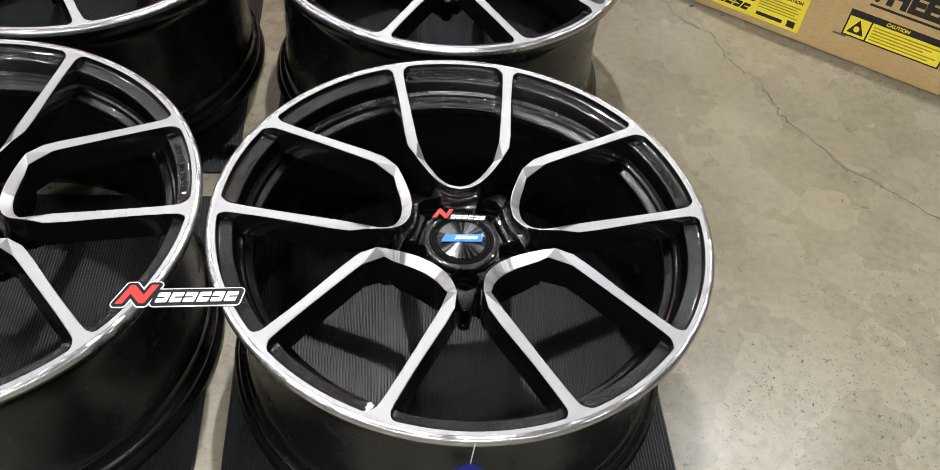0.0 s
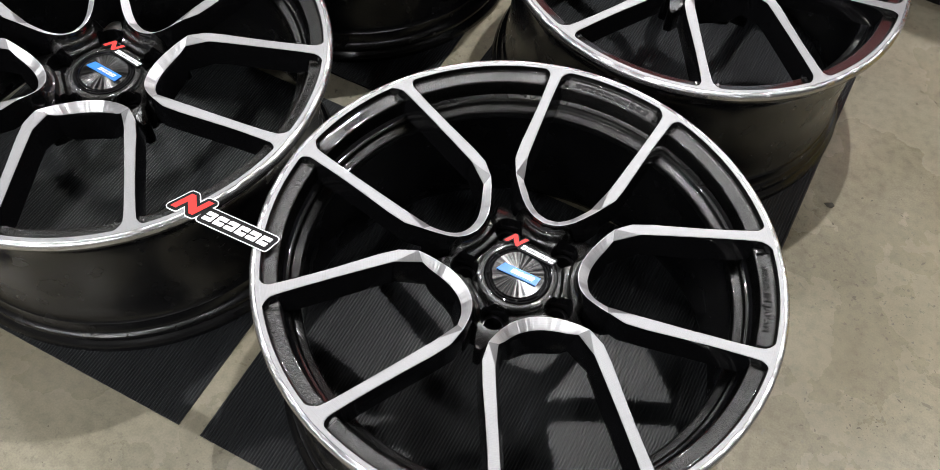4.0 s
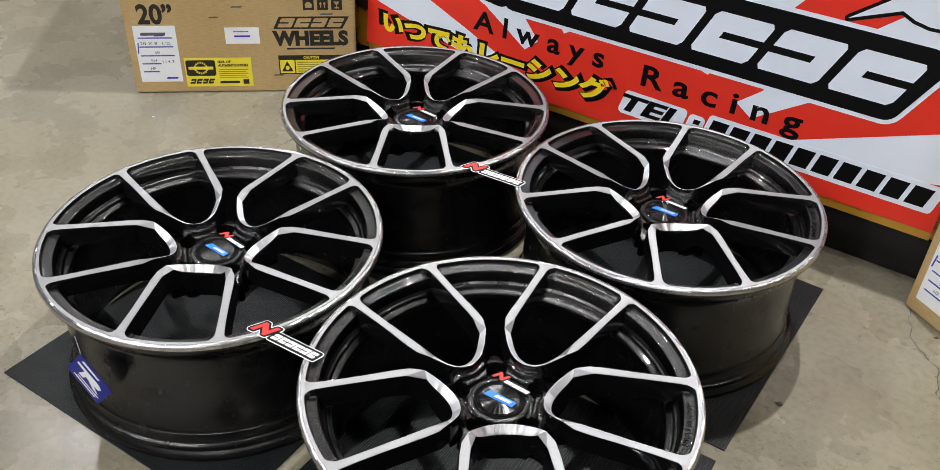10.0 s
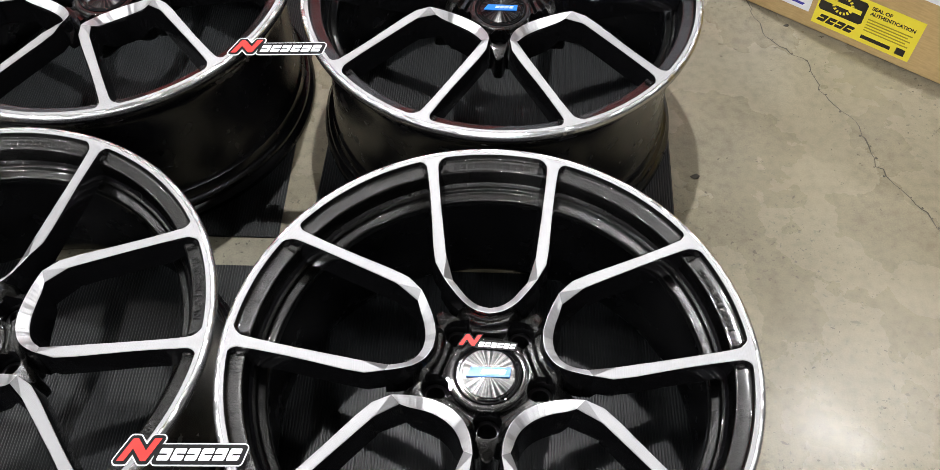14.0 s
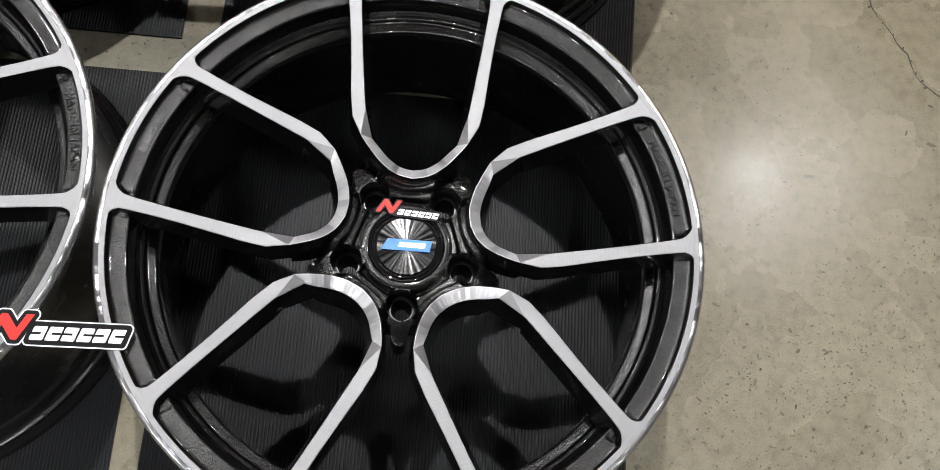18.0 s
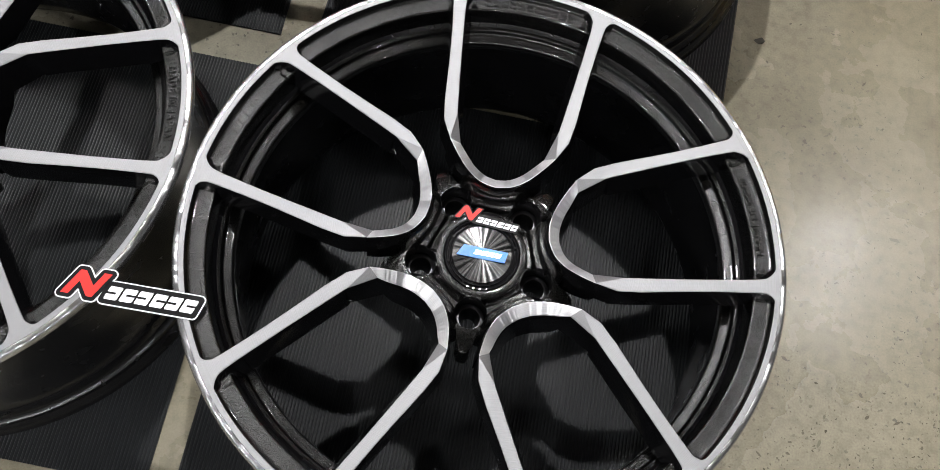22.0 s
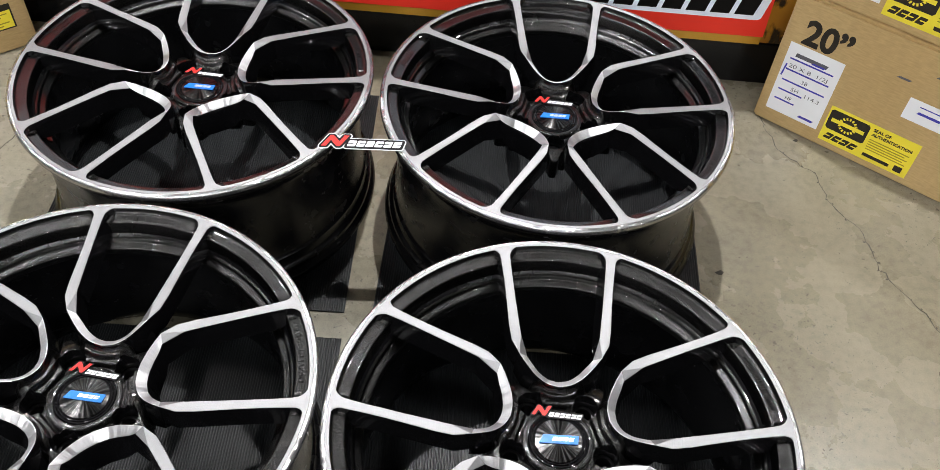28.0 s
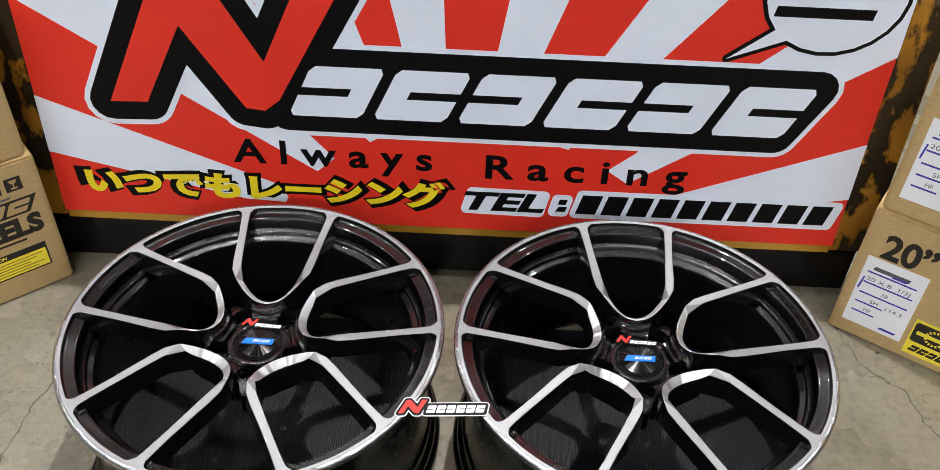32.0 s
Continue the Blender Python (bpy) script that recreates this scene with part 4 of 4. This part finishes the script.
    for k, x in enumerate((0.440, 0.475, 0.510)):
        ic = printed("care_icon", plate([(x, 0.225), (x + 0.027, 0.225), (x + 0.027, 0.252), (x, 0.252)], 0.0002), M_BOXINK, ob)
        if k == 2:
            sh = join(plate([(x + 0.006, 0.247), (x + 0.010, 0.240), (x + 0.017, 0.240), (x + 0.021, 0.247)], 0.0002, 0.0002), rect(x + 0.0125, 0.232, x + 0.0145, 0.240, 0, 0.0002, 0.0002), rect(x + 0.008, 0.229, x + 0.019, 0.232, 0, 0.0002, 0.0002))
        elif k == 1:
            sh = join(plate([(x + 0.005, 0.240), (x + 0.0125, 0.240), (x + 0.00875, 0.247)], 0.0002, 0.0002), rect(x + 0.0075, 0.231, x + 0.010, 0.240, 0, 0.0002, 0.0002), plate([(x + 0.0145, 0.240), (x + 0.022, 0.240), (x + 0.01825, 0.247)], 0.0002, 0.0002), rect(x + 0.017, 0.231, x + 0.0195, 0.240, 0, 0.0002, 0.0002))
        else:
            sh = plate([(x + 0.006, 0.231), (x + 0.021, 0.231), (x + 0.022, 0.240), (x + 0.017, 0.246), (x + 0.010, 0.246), (x + 0.005, 0.240)], 0.0002, 0.0002)
        printed("icon_shape", sh, M_CARD, ic)
    return tagged(ob, "brown cardboard wheel carton with printed face and yellow stickers", "carton", "stacked wheel cartons")


CARTON = make_carton()
right, left = math.degrees(math.atan2(-0.18, 0.26)), math.degrees(math.atan2(0.357, 0.441))
CARTON.matrix_basis = pose(0.428, 0.845, 0, 0, 0, right)
lx, ly = -0.984 - CW * math.cos(radians(left)), 0.913 - CW * math.sin(radians(left))
copy_thing(CARTON, pose(lx, ly, 0, 0, 0, left))
for x, y, a, along, back in ((0.428, 0.845, right, 0.006, 0.003), (lx, ly, left, -0.008, 0.004)):
    c, s = math.cos(radians(a)), math.sin(radians(a))
    copy_thing(CARTON, pose(x + along * c - back * s, y + along * s + back * c, CH + 0.0005, 0, 0, a))


# ---- cut-out stickers that bridge the rims ----
def make_bridge_sticker():
    """About 0.125 long, lying along x, with its middle at the origin."""
    ob = empty("logo_sticker")
    mark = zig(0.0335, 0.0245, -0.0585, -0.0105)
    band = [(-0.0225, -0.0105), (0.0545, -0.0105), (0.0580, 0.0025), (-0.0190, 0.0025)]
    part("border", join(plate(offset(mark, 0.0046), 0.0005, 0), plate(offset(band, 0.0046), 0.0005, 0)), M_CREAM, ob, "white cut border")
    part("outline", join(plate(offset(mark, 0.0034), 0.0003, 0.0005), plate(offset(band, 0.0034), 0.0003, 0.0005)), M_BLACK, ob)
    part("zigzag_mark", plate(mark, 0.0003, 0.0009), M_STRED, ob, "red zigzag mark")
    word_blocks("name_block", 6, -0.0220, 0.0555, -0.0100, 0.0018, 0.0035, 0.0003, 0.0009, M_CREAM, ob)
    return tagged(ob, "red and white cut-out logo sticker bridging two wheel rims", "sticker", "bridging stickers")


STICKER = make_bridge_sticker()
STICKER.matrix_basis = pose(-0.2845, -0.109, LIP + BASE + 0.0006, 0, 0, 1.5)
copy_thing(STICKER, pose(-0.278, 0.433, LIP + BASE + 0.0006, 0, 0, 2.5))


def make_cap_sticker():
    ob = empty("cap_sticker")
    mark = zig(0.0205, 0.0150, -0.0305, -0.0040)
    band = [(-0.0120, -0.0050), (0.0280, -0.0050), (0.0298, 0.0020), (-0.0100, 0.0020)]
    part("outline", join(plate(offset(mark, 0.0012), 0.0003, 0), plate(offset(band, 0.0014), 0.0003, 0)), M_BLACK, ob)
    part("zigzag_mark", plate(mark, 0.0002, 0.0004), M_STRED, ob, "red zigzag mark")
    word_blocks("name_block", 6, -0.0105, 0.0290, -0.0044, 0.0014, 0.0018, 0.0002, 0.0004, M_CREAM, ob)
    return tagged(ob, "small red and white logo sticker on a wheel centre cap", "sticker", "cap stickers")


CAPS = make_cap_sticker()
for k, (x, y, turn) in enumerate(((0, 0, 0), (-0.5545, 0.0168, -4.6), (-0.5520, 0.5737, -2.3), (0.0071, 0.5622, -0.85))):
    m = pose(x, y, 0.2092, 0, 0, turn) @ pose(-0.001, 0.0335, 0, 0, 0, -3)
    if k == 0:
        CAPS.matrix_basis = m
    else:
        copy_thing(CAPS, m)


# ---- hanging tags ----
def make_tag():
    """A square card in the x, z plane that hangs by one corner from the origin."""
    ob = empty("hang_tag")
    w = 0.072
    card = [(0.004, 0), (w - 0.004, 0), (w, 0.004), (w, w - 0.004), (w - 0.004, w), (0.004, w), (0, w - 0.004), (0, 0.004)]
    turn = pose(0, 0, 0, 90, 0, 0) @ pose(0, 0, 0, 0, 0, -135)
    part("card", plate(card, 0.0008), M_TAG, ob, "navy blue card", turn)
    flip = turn @ pose(w, w, 0, 0, 0, 180) @ pose(0, w, 0, 0, 0, -90)
    for x0, y0, x1, y1 in ((0.010, 0.058, 0.046, 0.064), (0.012, 0.008, 0.060, 0.012), (0.018, 0.0155, 0.064, 0.0185)):
        part("print_bar", rect(x0, y0, x1, y1, 0.002, 0.0002, 0.0009), M_CREAM, ob, "", flip)
    part("print_mark", plate([(0.006, 0.050), (0.052, 0.050), (0.060, 0.044), (0.057, 0.036), (0.048, 0.033), (0.062, 0.023), (0.050, 0.023), (0.036, 0.033), (0.030, 0.033), (0.028, 0.023), (0.018, 0.023), (0.023, 0.043), (0.006, 0.043)], 0.0002, 0.0009), M_CREAM, ob, "white printed mark", flip)
    part("string", box(0.0010, 0.0010, 0.034, z0=-0.002), M_STRING, ob, "thin pale string")
    return tagged(ob, "navy blue square card tag hanging from a wheel rim", "tag", "hanging tags")


TAG = make_tag()
for k, (cx, cy, ang, top, lean) in enumerate(((-0.5545, 0.0168, 270.5, 0.191, -4), (0, 0, 268.4, 0.212, 2))):
    r = 0.2735
    m = pose(cx + r * math.cos(radians(ang)), cy + r * math.sin(radians(ang)), top, 0, 0, ang + 90) @ pose(0, 0, 0, 0, lean, 0)
    if k == 0:
        TAG.matrix_basis = m
    else:
        copy_thing(TAG, m)


# ---- floor cracks ----
def crack(points, width, seed):
    rnd = random.Random(seed)
    bm = bmesh.new()
    path = []
    for (x0, y0), (x1, y1) in zip(points, points[1:]):
        n = max(2, int(math.hypot(x1 - x0, y1 - y0) / 0.012))
        for k in range(n):
            t = k / n
            path.append((x0 + (x1 - x0) * t + rnd.uniform(-0.004, 0.004), y0 + (y1 - y0) * t + rnd.uniform(-0.004, 0.004)))
    path.append(points[-1])
    last = None
    for i, (x, y) in enumerate(path):
        a, b = path[max(0, i - 1)], path[min(len(path) - 1, i + 1)]
        d = Vector((b[0] - a[0], b[1] - a[1])).normalized()
        w = width * rnd.uniform(0.3, 1.2) / 2
        pair = (bm.verts.new((x - d.y * w, y + d.x * w, 0.0004)), bm.verts.new((x + d.y * w, y - d.x * w, 0.0004)))
        if last:
            bm.faces.new((last[0], pair[0], pair[1], last[1]))
        last = pair
        # crumbled edges
        if rnd.random() < 0.55:
            s = width * rnd.uniform(0.5, 2.6)
            side = rnd.choice((-1, 1)) * (w + s * 0.4)
            cx, cy = x - d.y * side, y + d.x * side
            bm.faces.new([bm.verts.new((cx + s * rnd.uniform(0.3, 0.6) * math.cos(q), cy + s * rnd.uniform(0.3, 0.6) * math.sin(q), 0.0006)) for q in (0.3, 1.5, 2.6, 3.9, 5.2)])
    return bm


for points, width, seed in (
        ([(0.442, 0.845), (0.458, 0.748), (0.518, 0.690), (0.530, 0.615), (0.569, 0.556), (0.582, 0.470), (0.622, 0.400), (0.650, 0.345), (0.690, 0.310), (0.755, 0.242), (0.86, 0.13)], 0.0022, 3),
        ([(-0.900, 0.790), (-0.936, 0.653), (-0.952, 0.603), (-0.960, 0.500), (-0.985, 0.380)], 0.0018, 4),
        ([(-0.770, -0.220), (-0.800, -0.270), (-0.815, -0.310), (-0.86, -0.36)], 0.0014, 5)):
    tagged(part("floor_crack", crack(points, width, seed), M_CRACK), "thin dark crack in the concrete floor", "crack", kind="structure")


# ---- worn pits in the floor ----
def floor_pits():
    rnd = random.Random(21)
    bm = bmesh.new()
    for x0, y0, x1, y1, clusters, most in ((0.30, -0.55, 1.05, 0.14, 420, 20), (0.32, 0.10, 1.00, 0.55, 130, 14), (0.40, 0.50, 1.2, 1.1, 90, 10), (-2.1, -0.6, -0.86, 1.1, 320, 12), (-0.8, -0.95, 0.9, -0.36, 260, 14), (-0.275, -0.25, -0.27, 0.8, 8, 4)):
        for _ in range(clusters):
            cx, cy, spread = rnd.uniform(x0, x1), rnd.uniform(y0, y1), rnd.uniform(0.006, 0.038)
            lie = rnd.uniform(0, math.pi)
            for _ in range(rnd.randint(2, most)):
                x, y = cx + rnd.gauss(0, spread), cy + rnd.gauss(0, spread)
                size = 0.00056 * math.exp(rnd.gauss(0, 0.55))
                long = size * rnd.uniform(1.0, 2.8)
                a = lie + rnd.gauss(0, 0.6)
                ring = []
                for k in range(6):
                    q = k * math.pi / 3 + rnd.uniform(-0.3, 0.3)
                    u, v = long * math.cos(q) * rnd.uniform(0.6, 1.2), size * math.sin(q) * rnd.uniform(0.6, 1.2)
                    ring.append(bm.verts.new((x + u * math.cos(a) - v * math.sin(a), y + u * math.sin(a) + v * math.cos(a), 0.0004)))
                bm.faces.new(ring)
    return bm


tagged(part("floor_pits", floor_pits(), M_PIT), "small dark worn pits in the concrete floor", "floor pits", kind="stuff")


# ---- small litter on the floor ----
def crumb(size, seed):
    rnd = random.Random(seed)
    bm = bmesh.new()
    bmesh.ops.create_icosphere(bm, subdivisions=1, radius=size)
    for v in bm.verts:
        v.co = Vector((v.co.x * rnd.uniform(0.6, 1.6), v.co.y * rnd.uniform(0.5, 1.2), (v.co.z + size) * rnd.uniform(0.15, 0.4)))
    return bm


for x, y, size, mat, what in ((0.306, 0.438, 0.006, M_CRACK, "dark crumb of dirt on the concrete floor"), (0.455, 0.975, 0.010, M_PAPER, "white scrap of paper on the concrete floor"),
                              (-1.298, 0.496, 0.004, M_PAPER, "white scrap of paper on the concrete floor"), (0.500, 0.777, 0.004, M_CRACK, "dark crumb of dirt on the concrete floor")):
    tagged(part("litter", crumb(size, int(x * 1000) % 97), mat, m=pose(x, y, 0)), what, "litter")
